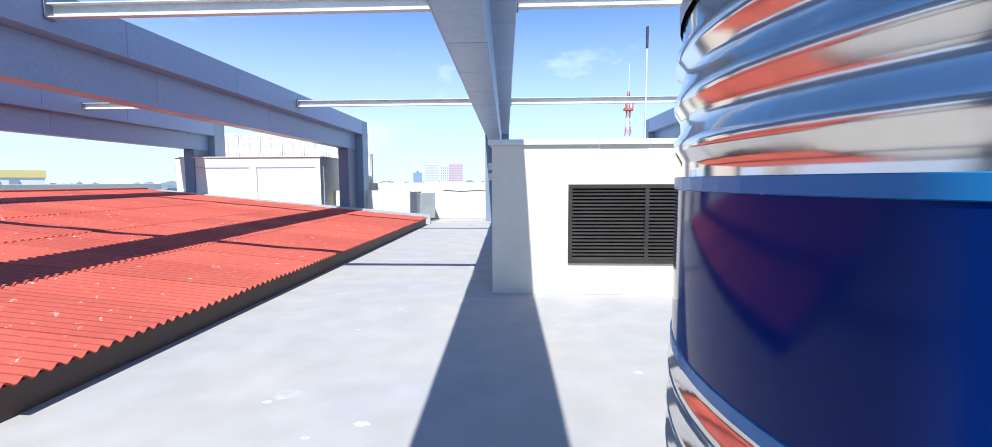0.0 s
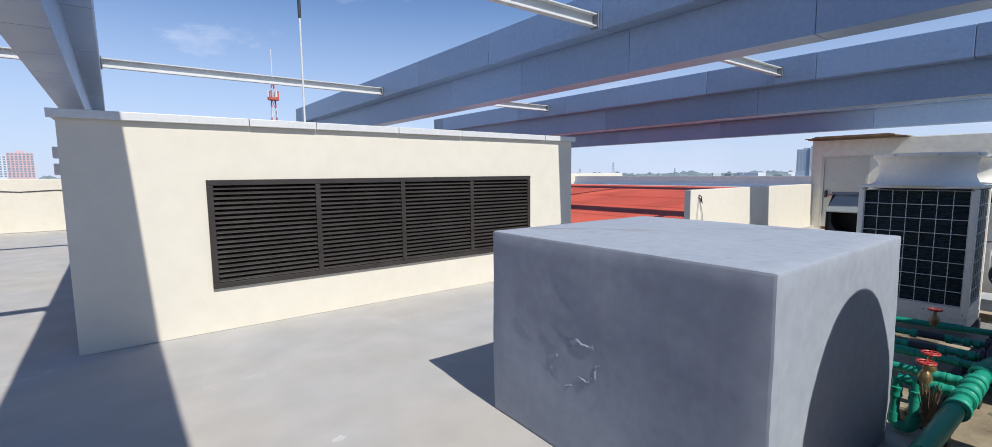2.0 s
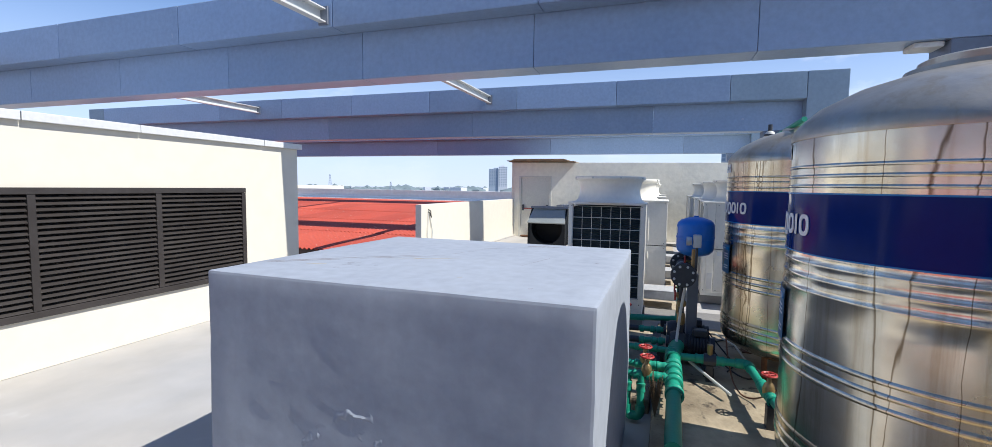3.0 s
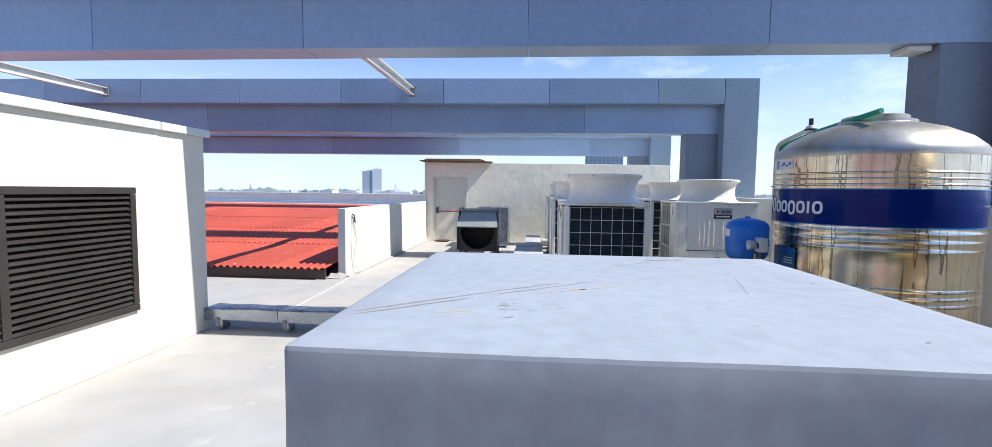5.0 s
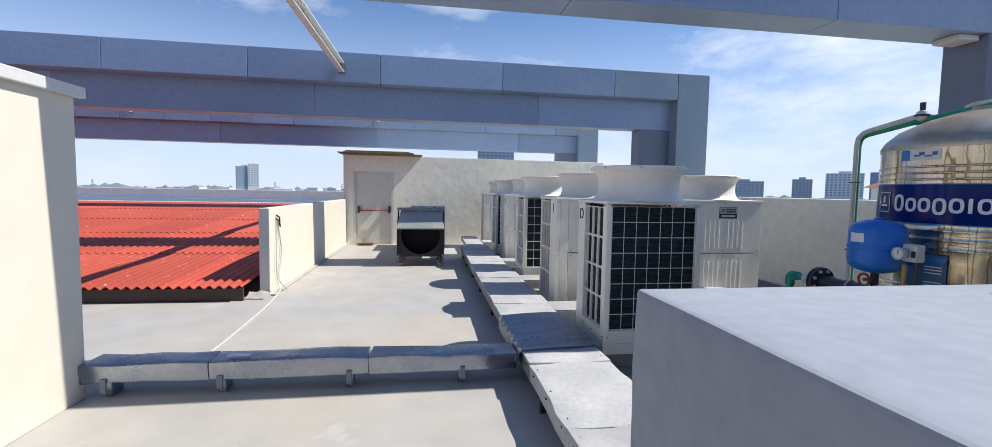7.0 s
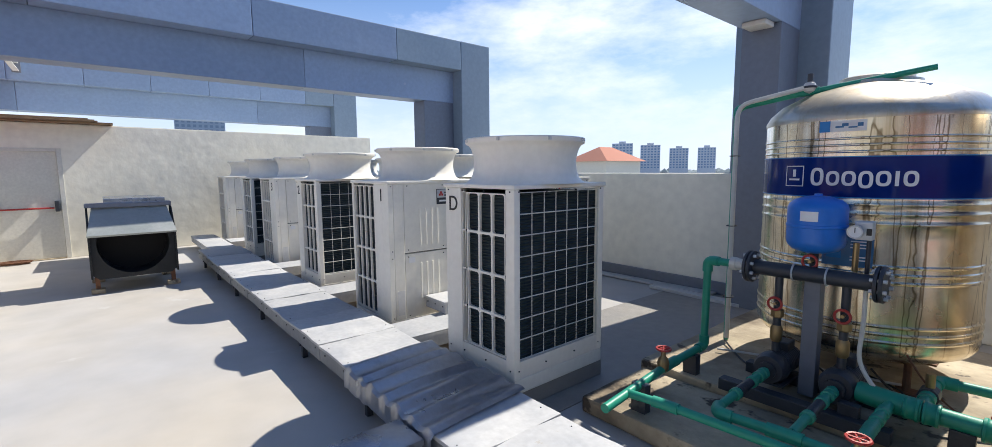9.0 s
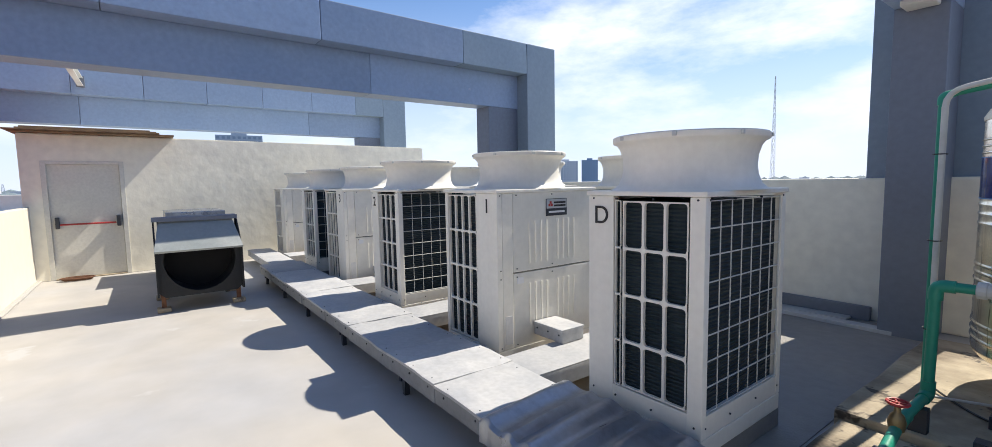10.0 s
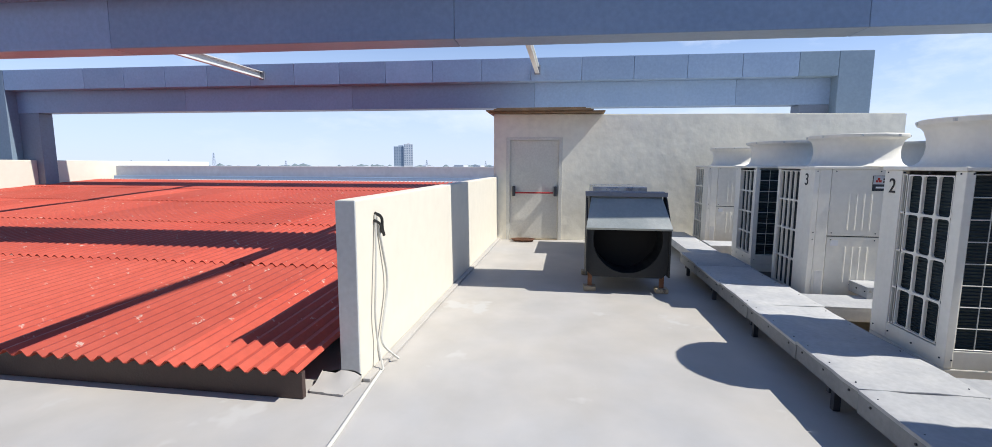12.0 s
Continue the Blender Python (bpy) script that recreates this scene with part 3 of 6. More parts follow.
# ---- grey concrete block ----
blk = cut(box(2.325, 4.03, 2.05, 3.89, 0.003, 1.287, 0.014), 15)
for v in blk.verts:
    q = v.co
    v.co += 0.008 * Vector((noise.noise(q * 1.9), noise.noise(q * 1.9 + Vector((5, 5, 5))), 0.0)) + 0.004 * Vector((noise.noise(q * 8), noise.noise(q * 8 + Vector((3, 1, 4))), 0.0))
    d = (Vector((q.x, q.y * 1.2, q.z * 0.9)) - Vector((2.325, 3.3 * 1.2, 0.72 * 0.9))).length
    if q.x < 2.36 and d < 0.35:
        v.co.x += 0.012 * noise.noise(q * 9)
solo("concrete_block", blk, GREYPAINT, "large grey painted concrete block with patched, uneven sides", "concrete block", smooth=True)


def smear(name, a, b, w0, w1, material, label, seed, thick=1.2885):
    """A thin ragged mark on the block top from a to b, w0 wide at its start and w1 at its end."""
    a, b = Vector((*a, 0)), Vector((*b, 0))
    side = Vector((-(b - a).y, (b - a).x, 0)).normalized()
    n = 26
    left, right = [], []
    for k in range(n + 1):
        t = k / n
        w = (w0 + (w1 - w0) * t) * (0.55 + 0.9 * abs(noise.noise(Vector((t * 7, seed, 0))))) * min(1.0, 5 * t + 0.25, 5 * (1 - t) + 0.1)
        p = a.lerp(b, t) + side * 0.35 * w0 * noise.noise(Vector((t * 4, seed, 5)))
        left.append((p.x + side.x * w, p.y + side.y * w))
        right.append((p.x - side.x * w, p.y - side.y * w))
    solo(name, slab(left + right[::-1], thick - 0.0011, thick - 0.0009), material, label, "stain", group="marks on the block top")


scrape = "brown scrape mark dragged across the block top"
smear("scrape_mark", (2.64, 3.845), (3.02, 3.40), 0.011, 0.009, SCRAPE, scrape, 1)
smear("scrape_mark", (3.0, 3.42), (3.17, 3.21), 0.010, 0.005, SCRAPE, scrape, 2)
smear("scrape_mark", (2.60, 3.84), (2.87, 3.51), 0.009, 0.009, SCRAPE, scrape, 3)
smear("scrape_mark", (2.92, 3.45), (3.22, 3.07), 0.010, 0.004, SCRAPE, scrape, 4)
stain = "ochre stain on the block top"
smear("ochre_stain", (2.66, 3.60), (2.70, 3.50), 0.010, 0.02, OCHRE, stain, 5)
smear("ochre_stain", (2.96, 3.30), (3.16, 2.94), 0.009, 0.006, OCHRE, stain, 6)
smear("ochre_stain", (3.06, 3.20), (3.05, 3.12), 0.012, 0.012, OCHRE, stain, 7)
smear("ochre_stain", (3.86, 2.74), (3.90, 2.52), 0.03, 0.02, SCRAPE, "brown blotch at the edge of the block top", 8)
smear("ochre_stain", (2.62, 3.40), (2.64, 3.37), 0.006, 0.006, SCRAPE, "small brown blotch on the block top", 9)
for k in range(11):
    fx, fy = 2.68 + 0.14 * random.random(), 3.22 + 0.22 * random.random()
    smear("paint_fleck", (fx, fy), (fx + 0.006, fy - 0.016 - 0.012 * random.random()), 0.0022, 0.002, SCRAPE, "small dark fleck on the block top", 20 + k)

crack = "thin dark crack in the paint of the block top"
for k, (a, b) in enumerate((((3.60, 2.98), (3.84, 2.66)), ((3.30, 3.06), (3.66, 2.92)), ((3.05, 2.55), (3.40, 2.46)))):
    smear("paint_crack", a, b, 0.0022, 0.0014, SCRAPE, crack, 50 + k)
for k, (fx, fy) in enumerate(((2.62, 2.72), (2.52, 2.36), (3.3, 2.2))):
    smear("paint_fleck", (fx, fy), (fx + 0.014, fy - 0.02), 0.006, 0.005, SCRAPE if k else OCHRE, "small dark fleck on the block top", 70 + k)

# Dried paint splashes on the floor
for k, (px, py, ps) in enumerate(((-0.85, 3.2, 0.05), (-1.68, 3.5, 0.035), (-1.6, 3.57, 0.03), (-1.16, 3.01, 0.03), (1.3, 4.18, 0.04), (-1.32, 6.14, 0.03), (-1.59, 5.29, 0.025))):
    rim = [(px + ps * 1.5 * math.cos(q) * (0.6 + 0.8 * abs(noise.noise(Vector((math.cos(q) * 1.7, math.sin(q) * 1.7, k * 5.0))))), py + ps * math.sin(q) * (0.6 + 0.8 * abs(noise.noise(Vector((math.cos(q) * 1.7, math.sin(q) * 1.7, k * 5.0 + 2)))))) for q in (2 * math.pi * m / 30 for m in range(30))]
    solo("paint_splash", slab(rim, 0.0008, 0.002), SPLASH, "small dried pale paint splash on the grey floor", "paint splash", group="paint splashes on the floor")

scar = bmesh.new()
NS = 84
grid = []
for i in range(NS + 1):
    row = []
    for j in range(NS + 1):
        u, v = i / NS * 2 - 1, j / NS * 2 - 1
        along, across = 0.80 * u - 0.60 * v, 0.60 * u + 0.80 * v
        q = Vector((along * 2.2, across * 2.6, 1.3))
        fade = max(0.0, 1 - u * u - v * v)
        far = math.hypot(along / 0.86, across / 0.40) + 0.5 * noise.noise(q * 1.3) + 0.3 * noise.noise(q * 3.4)
        rim = math.exp(-((far - 0.85) / 0.16) ** 2) * max(0.0, 0.55 + 0.9 * noise.noise(q * 1.4 + Vector((3, 8, 2))))
        torn = (0.35 * abs(noise.noise(q * 2.4)) + 0.25 * abs(noise.noise(q * 5.0))) if far < 0.95 else 0.08 * abs(noise.noise(q * 3.0))
        row.append(scar.verts.new((2.336 - 0.013 * fade ** 0.6 * (rim + 1.3 * torn) - 0.004 * fade, 3.13 + 0.30 * u + 0.05 * v, 0.57 + 0.30 * v)))
    grid.append(row)
for a, b in zip(grid, grid[1:]):
    for j in range(NS):
        scar.faces.new((a[j], b[j], b[j + 1], a[j + 1]))
solo("plaster_scar", scar, GREYPAINT, "raised patch of torn plaster on the block side", "plaster patch", smooth=True)

# ---- red corrugated roofs ----
PITCH, SHEET = 0.128, 1.024
def sheet_mesh(length, rise, waves=8, amp=0.022, per=6):
    bm, tops, lows = bmesh.new(), [], []
    n = waves * per + 2
    for layer, store in ((0.0, tops), (-0.008, lows)):
        for x in (0.0, length):
            store.append([bm.verts.new((x, k * PITCH / per, amp * math.sin(2 * math.pi * k / per) + rise * x / length + layer)) for k in range(n)])
    for a, b in (tops, lows):
        for k in range(n - 1):
            bm.faces.new((a[k], a[k + 1], b[k + 1], b[k]))
    for a, b in ((tops[0], lows[0]), (tops[1], lows[1])):
        for k in range(n - 1):
            bm.faces.new((a[k], a[k + 1], b[k + 1], b[k]))
    return mesh_of(bm, ROOFRED, True)


def red_roof(edge, way, rows, slope, z0, y0, columns, label):
    """way: +1 rises to the east, -1 to the west. Each row of sheets laps over the one below it."""
    r = thing("corrugated_roof", (edge, y0 + columns * SHEET / 2, 0), label, "corrugated roof", kind="structure")
    run = 2.30
    me = sheet_mesh(run + 0.12, slope * (run + 0.12))
    for i in range(rows):
        for j in range(columns):
            at = Matrix.Translation((edge + way * i * run, y0 + j * SHEET + (SHEET if way < 0 else 0), z0 + i * (slope * run + 0.0) + 0.015 * i + 0.002 * (j % 2)))
            if way < 0:
                at = at @ Matrix.Rotation(radians(180), 4, "Z")
            piece("roof_sheet", me, r, at @ Matrix.Rotation(radians(random.uniform(-0.12, 0.12)), 4, "X"))
    return r


r1 = red_roof(-3.32, -1, 5, 0.093, 0.28, 3.0, 15, "faded red corrugated sheet roof above the grey floor")
r2 = red_roof(9.46, 1, 5, 0.062, 0.215, 7.09, 14, "weathered red corrugated sheet roof behind the dividing wall")
part("fascia", box(-3.44, -3.40, 3.1, 18.4, 0.004, 0.245, 0.004), BROWN, r1, "dark brown eaves board")
part("fascia", box(9.53, 9.57, 7.10, 21.3, 0.004, 0.185, 0.004), BROWN, r2, "dark brown eaves board")
part("verge_wall", box(-15, -3.45, 3.10, 3.14, 0.004, 0.22), BROWN, r1)
part("verge_wall", box(-15, -3.55, 18.60, 18.72, 0.004, 0.30), BROWN, r1)
part("ridge_capping", box(-15.3, -14.75, 3.05, 18.6, 1.41, 1.47, 0.02), ROOFRED, r1)
part("flashing", box(20.95, 21.5, 7.1, 21.3, 0.985, 1.005, 0.004), PANELWHITE, r2, "pale metal flashing at the roof top")
part("flashing_upstand", box(21.5, 21.69, 7.1, 21.3, 0.6, 1.12, 0.01), STEEL_PAINT, r2)
gut = cut(box(-14.5, -3.3, 18.73, 19.0, 0.004, 0.34), 1)
for v in gut.verts:
    v.co.z = 0.004 if v.co.z < 0.1 else 0.36 + 0.093 * (-3.38 - v.co.x)
solo("trim_roof_apron", gut, FLASH, "grey sloping apron where the red roof meets the wall", "trim", "structure")
patch_bm = cut(slab([(9.60, 6.86), (9.80, 6.82), (9.80, 7.10), (9.62, 7.10)], 0.003, 0.06), 5)
for v in patch_bm.verts:
    if v.co.z > 0.02:
        near = max(0.0, (v.co.x - 9.60) / 0.20)
        v.co.z = 0.012 + 0.10 * near ** 1.8 * (0.75 + 0.5 * noise.noise(v.co * 9)) + 0.012 * noise.noise(v.co * 21)
        v.co.y += 0.02 * noise.noise(v.co * 14)
solo("roof_corner_patch", patch_bm, FLOOR, "rough grey cement patch at the end of the dividing wall", "cement patch", smooth=True)

# ---- house on the north edge with its screen ----
pent = thing("roof_house", (-10.8, 20.0, 0), "cream rendered roof house with sunk wall panels", "building")
part("wall", box(-13.86, -7.8, 19.02, 21.15, 0.004, 2.68, 0.015), CREAM, pent)
part("coping", box(-13.95, -7.74, 18.97, 21.2, 2.682, 2.72, 0.008), CREAM, pent)
# Sunk panel edges drawn as flat blue-grey strips, shade put into the colour.
for x0, x1 in ((-13.45, -10.75), (-10.45, -8.0)):
    for a in ((x0, x1, 2.26, 2.29), (x0, x0 + 0.03, 0.7, 2.26)):
        part("panel_groove", box(a[0], a[1], 19.0, 19.018, a[2], a[3]), STEEL_PAINT, pent)
door = part("door", box(-7.798, -7.76, 19.35, 20.15, 0.7, 2.35, 0.006), DOORPAINT, pent, "grey closed door")
part("door_frame", box(-7.798, -7.75, 19.28, 19.34, 0.7, 2.42), STEEL_PAINT, door)
part("hood", slab([(-14.3, 19.6), (-13.96, 19.5), (-13.96, 20.4), (-14.3, 20.3)], 2.0, 2.55), HOODGREY, pent)
screen = thing("ornamental_screen", (-11.0, 22.5, 1.6), "row of white ornamental screen panels with plum motifs", "screen")
for k in range(7):
    x = -14.3 + k * 1.07
    pan = part("screen_panel", box(x + 0.02, x + 1.05, 22.5, 22.56, 1.6, 4.02, 0.01), PANELWHITE, screen)
    for (cx, cz, r) in ((0.53, 3.42, 0.17), (0.53, 3.78, 0.10), (0.53, 3.08, 0.10), (0.22, 3.42, 0.09), (0.85, 3.42, 0.09), (0.12, 3.85, 0.12), (0.95, 3.85, 0.12), (0.12, 2.98, 0.12), (0.95, 2.98, 0.12)):
        m = lathe([(0, -0.004), (r, -0.004), (r, 0.004), (0, 0.004)], (x + cx, 22.494, cz), 12, None, Matrix.Rotation(radians(90), 4, "X") @ Matrix.Diagonal((0.42, 1.15, 1, 1)))
        part("motif", m, PATTERN, pan)
part("support_wall", box(-14.3, -6.8, 22.58, 22.8, -0.2, 3.0), CREAM, screen)

# ---- ventilation hood by the north wall ----
hd = thing("exhaust_hood", (-3.8, 20.3, 0), "grey sheet metal exhaust hood standing by the wall", "exhaust hood")
hb = slab([(-4.25, 20.55), (-3.95, 19.9), (-3.35, 20.2), (-3.6, 20.8)], 0.16, 1.18)
part("cowl", crumple(hb, 0.06, 2), HOODGREY, hd)
part("lip", box(-4.25, -4.19, 20.0, 20.75, 0.25, 1.25, 0.01, rz=-25), STEEL_DARK, hd)
for x, y in ((-4.1, 20.3), (-3.6, 20.5)):
    part("leg", box(x, x + 0.05, y, y + 0.05, 0.004, 0.18), RUST, hd)
solo("wall_cable", tube([(-3.2, 21.385, 1.3), (-2.4, 21.385, 1.24), (-1.6, 21.385, 1.28), (-0.4, 21.385, 1.22), (0.8, 21.385, 1.24)], 0.012, 6), CABLE, "thin black cable sagging along the parapet", "cable")

# ---- hut with the fire door ----
HX = 16.5
hut = thing("stair_hut", (HX + 1.5, 3.1, 0), "cream plastered stair hut with uneven walls", "building")
for y0, y1, z0, z1 in ((-1.0, 5.525, 0.004, 2.53), (6.655, 6.91, 0.004, 2.53), (5.525, 6.655, 2.08, 2.53)):
    w = cut(box(HX, HX + 0.16, y0, y1, z0, z1), 4)
    for v in w.verts:
        v.co.x += 0.010 * noise.noise(v.co * 1.3) * (v.co.x < HX + 0.1)
        v.co.z += (0.02 * noise.noise(v.co * 1.5)) * (v.co.z > 2.4)
    part("wall", w, PLASTER, hut)
part("side_wall", box(HX + 0.162, HX + 3.2, 6.75, 6.91, 0.004, 2.51), PLASTER, hut)
part("side_wall", box(HX + 0.162, HX + 3.2, -1.0, -0.84, 0.004, 2.51), PLASTER, hut)
part("roof", box(HX + 0.02, HX + 3.2, -0.98, 6.89, 2.512, 2.545), PLASTER, hut)
fd = part("fire_door", box(HX + 0.035, HX + 0.085, 5.60, 6.58, 0.02, 2.02, 0.004), DOORPAINT, hut, "closed off-white steel fire door with a panic bar")
for b in ((5.525, 5.597), (6.583, 6.655)):
    part("door_frame", box(HX - 0.012, HX + 0.12, b[0], b[1], 0.004, 2.08, 0.004), DOORPAINT, fd)
part("door_frame", box(HX - 0.012, HX + 0.12, 5.598, 6.582, 2.022, 2.08, 0.004), DOORPAINT, fd)
bar = part("panic_bar", tube([(HX - 0.045, 5.70, 0.97), (HX - 0.045, 6.48, 0.97)], 0.016), REDPAINT, fd, "red push bar")
for y in (5.66, 6.50):
    part("bar_arm", box(HX - 0.07, HX + 0.034, y - 0.03, y + 0.03, 0.90, 1.10, 0.012), BLACKSTEEL, bar)
part("sill", box(HX - 0.05, HX + 0.15, 5.6, 6.58, 0.003, 0.018), CONCRETE, fd)
# The hut stands slightly askew to the roof.
pivot = Matrix.Translation((HX, 6.2, 0))
hut.matrix_world = pivot @ Matrix.Rotation(radians(5.0), 4, "Z") @ pivot.inverted() @ hut.matrix_world
boards = thing("board_stack", (HX + 0.6, 5.8, 2.545), "stack of old timber boards lying over the hut door", "board", )
for k, (y0, y1, x0, z) in enumerate(((4.72, 6.98, -0.22, 2.552), (4.95, 7.04, -0.27, 2.579), (5.0, 6.9, -0.18, 2.606), (5.1, 6.86, -0.12, 2.633))):
    part("board", box(HX + x0, HX + 1.15, y0, y1, z, z + 0.024, 0.004, rz=0.5 * (k - 1)), PLANK, boards)
coil = bmesh.new()
for k in range(4):
    tube([(HX - 0.25 + 0.09 * math.cos(a) * (1 + 0.2 * k), 6.28 + 0.18 * math.sin(a) * (1 + 0.1 * k), 0.012 + 0.012 * k) for a in (2 * math.pi * j / 14 for j in range(15))], 0.010, 6, coil)
solo("coiled_rope", coil, RUST, "small coil of dirty rope on the floor by the door", "rope")

# ---- fan box with its round mouth ----
fan = thing("duct_fan", (13.0, 4.7, 0), "black cabinet fan with a speckled grey cowl and round mouth", "duct fan")
FX, FY0, FY1 = 12.42, 4.22, 5.18
part("casing", box(FX + 0.55, FX + 1.15, FY0 + 0.05, FY1 - 0.05, 0.22, 1.14, 0.015), HOODBLACK, fan)
fm = bmesh.new()
ring = []
mid_y, mid_z, rad = (FY0 + FY1) / 2, 0.60, 0.41
outer = []
for k in range(32):
    a = 2 * math.pi * k / 32
    c, s = math.cos(a), math.sin(a)
    m = 1 / max(abs(c) / 0.47, abs(s) / 0.40)
    ring.append((mid_y + rad * 0.98 * c, mid_z + 0.06 + min(rad * s, 0.12)))
    outer.append((mid_y + m * c, mid_z - 0.02 + m * s))
vi = [fm.verts.new((FX + 0.10, y, z)) for y, z in ring]
vo = [fm.verts.new((FX + 0.10, y, max(0.2, min(z, 0.84)))) for y, z in outer]
vb = [fm.verts.new((FX + 0.7, y, z)) for y, z in ring]
vob = [fm.verts.new((FX + 0.55, y, max(0.2, min(z, 0.84)))) for y, z in outer]
for k in range(32):
    j = (k + 1) % 32
    fm.faces.new((vi[k], vi[j], vo[j], vo[k])), fm.faces.new((vi[k], vi[j], vb[j], vb[k])), fm.faces.new((vo[k], vo[j], vob[j], vob[k]))
part("mouth", fm, HOODBLACK, fan, "black mouth plate with a round opening")
# Black sheet painted as the deep shade inside the fan mouth.
part("throat_shade_sheet", box(FX + 0.50, FX + 0.54, FY0 + 0.06, FY1 - 0.06, 0.22, 1.0), BLACK, fan)
cw = bmesh.new()
q = [(FX + 0.02, FY0 - 0.01, 0.80), (FX + 0.02, FY1 + 0.01, 0.80), (FX + 0.40, FY1 - 0.06, 1.15), (FX + 0.40, FY0 + 0.06, 1.15)]
top = [cw.verts.new(v) for v in q]
low = [cw.verts.new((v[0] + 0.02, v[1], v[2] - 0.025)) for v in q]
cw.faces.new(top), cw.faces.new(low[::-1])
for k in range(4):
    cw.faces.new((top[k], top[(k + 1) % 4], low[(k + 1) % 4], low[k]))
part("cowl", cw, HOODGREY, fan, "speckled grey sloping cowl")
for y in (FY0 - 0.005, FY1 - 0.015):
    s = bmesh.new()
    a = [s.verts.new((px, y, pz)) for px, pz in ((FX + 0.06, 0.22), (FX + 0.06, 0.79), (FX + 0.40, 1.13), (FX + 0.55, 1.16), (FX + 0.55, 0.22))]
    f0 = s.faces.new(a)
    e = bmesh.ops.extrude_face_region(s, geom=[f0])
    bmesh.ops.translate(s, verts=[v for v in e["geom"] if isinstance(v, bmesh.types.BMVert)], vec=(0, 0.02, 0))
    part("cheek", s, HOODBLACK, fan)
part("top_flange", crumple(cut(box(FX + 0.36, FX + 0.62, FY0 - 0.01, FY1 + 0.01, 1.145, 1.20, 0.005), 2), 0.015, 4), STEEL_DARK, fan)
part("duct", box(FX + 1.152, 14.95, 4.42, 4.87, 0.30, 1.05, 0.012), FLASH, fan, "galvanised duct behind the fan")
part("duct_box", box(14.952, 16.25, 4.11, 4.99, 0.05, 1.17, 0.012), TRAYMETAL, fan, "galvanised plenum box against the hut")
for x in (FX + 0.2, FX + 1.05):
    for y in (FY0 + 0.03, FY1 - 0.08):
        leg = part("leg", box(x, x + 0.05, y, y + 0.05, 0.06, 0.3), RUST, fan)
        part("foot", box(x - 0.05, x + 0.1, y - 0.05, y + 0.1, 0.004, 0.06, 0.01), CONCRETE, leg)


# ---- air-conditioning units ----
def rounded_grille(x0, x1, z0, z1, cols, rows, y, gap=0.016, depth=0.02, r=0.018):
    """A face plate with rounded openings, in the x z plane, its front at y and its depth towards -y."""
    bm = bmesh.new()
    cw_, ch = (x1 - x0 - gap * (cols + 1)) / cols, (z1 - z0 - gap * (rows + 1)) / rows
    for i in range(cols):
        for j in range(rows):
            a, b = x0 + gap + i * (cw_ + gap), z0 + gap + j * (ch + gap)
            inner = []
            for cx, cz, st in ((a + cw_ - r, b + ch - r, 0), (a + r, b + ch - r, 90), (a + r, b + r, 180), (a + cw_ - r, b + r, 270)):
                inner += [(cx + r * math.cos(radians(st + q)), cz + r * math.sin(radians(st + q))) for q in (0, 45, 90)]
            A, B, C, D = (a - gap / 2, b - gap / 2), (a + cw_ + gap / 2, b - gap / 2), (a + cw_ + gap / 2, b + ch + gap / 2), (a - gap / 2, b + ch + gap / 2)
            cor = [bm.verts.new((p[0], y, p[1])) for p in (C, D, A, B)]
            ins = [bm.verts.new((p[0], y, p[1])) for p in inner]
            bk = [bm.verts.new((p[0], y - depth, p[1])) for p in inner]
            for q in range(4):
                tri = ins[q * 3 : q * 3 + 3]
                bm.faces.new((cor[q], *tri[::-1]))
                bm.faces.new((cor[q], ins[q * 3 + 2], ins[(q * 3 + 3) % 12], cor[(q + 1) % 4]))
            for q in range(12):
                bm.faces.new((ins[q], ins[(q + 1) % 12], bk[(q + 1) % 12], bk[q]))
    return bm


WIRES = {}


def wires(name, u, u0, u1, z0, z1, cols, rows, at, along):
    """A wire guard along x or y: a bent outer wire, and each wire of the grid as a piece of it."""
    spot = (lambda a, z: (a, at, z)) if along == "x" else (lambda a, z: (at, a, z))
    ring = [spot(u0, z0), spot(u1, z0), spot(u1, z1), spot(u0, z1), spot(u0, z0 + 0.001)]
    g = part(name, tube(ring, 0.0055, 5), GRILLE, u, "white wire guard")
    key = (round(u1 - u0, 3), round(z1 - z0, 3), along)
    if key not in WIRES:
        half = (u1 - u0) / 2
        bar_ = [(-half, 0, 0), (half, 0, 0)] if along == "x" else [(0, -half, 0), (0, half, 0)]
        WIRES[key] = mesh_of(tube([(0, 0, (z0 - z1) / 2), (0, 0, (z1 - z0) / 2)], 0.0034, 5), GRILLE), mesh_of(tube(bar_, 0.0042, 5), GRILLE)
    up_mesh, bar_mesh = WIRES[key]
    for i in range(1, cols):
        piece("wire", up_mesh, g, spot(u0 + (u1 - u0) * i / cols, (z0 + z1) / 2))
    for j in range(1, rows):
        piece("wire", bar_mesh, g, spot((u0 + u1) / 2, z0 + (z1 - z0) * j / rows))
    return g


BOLT = mesh_of(box(-0.011, 0.011, -0.011, 0.011, -0.011, 0.011, 0.002), GRILLE)
SCREW = mesh_of(lathe([(0, -0.007), (0.006, -0.006), (0.006, 0.006), (0, 0.007)], (0, 0, 0), 6), BLACKSTEEL)


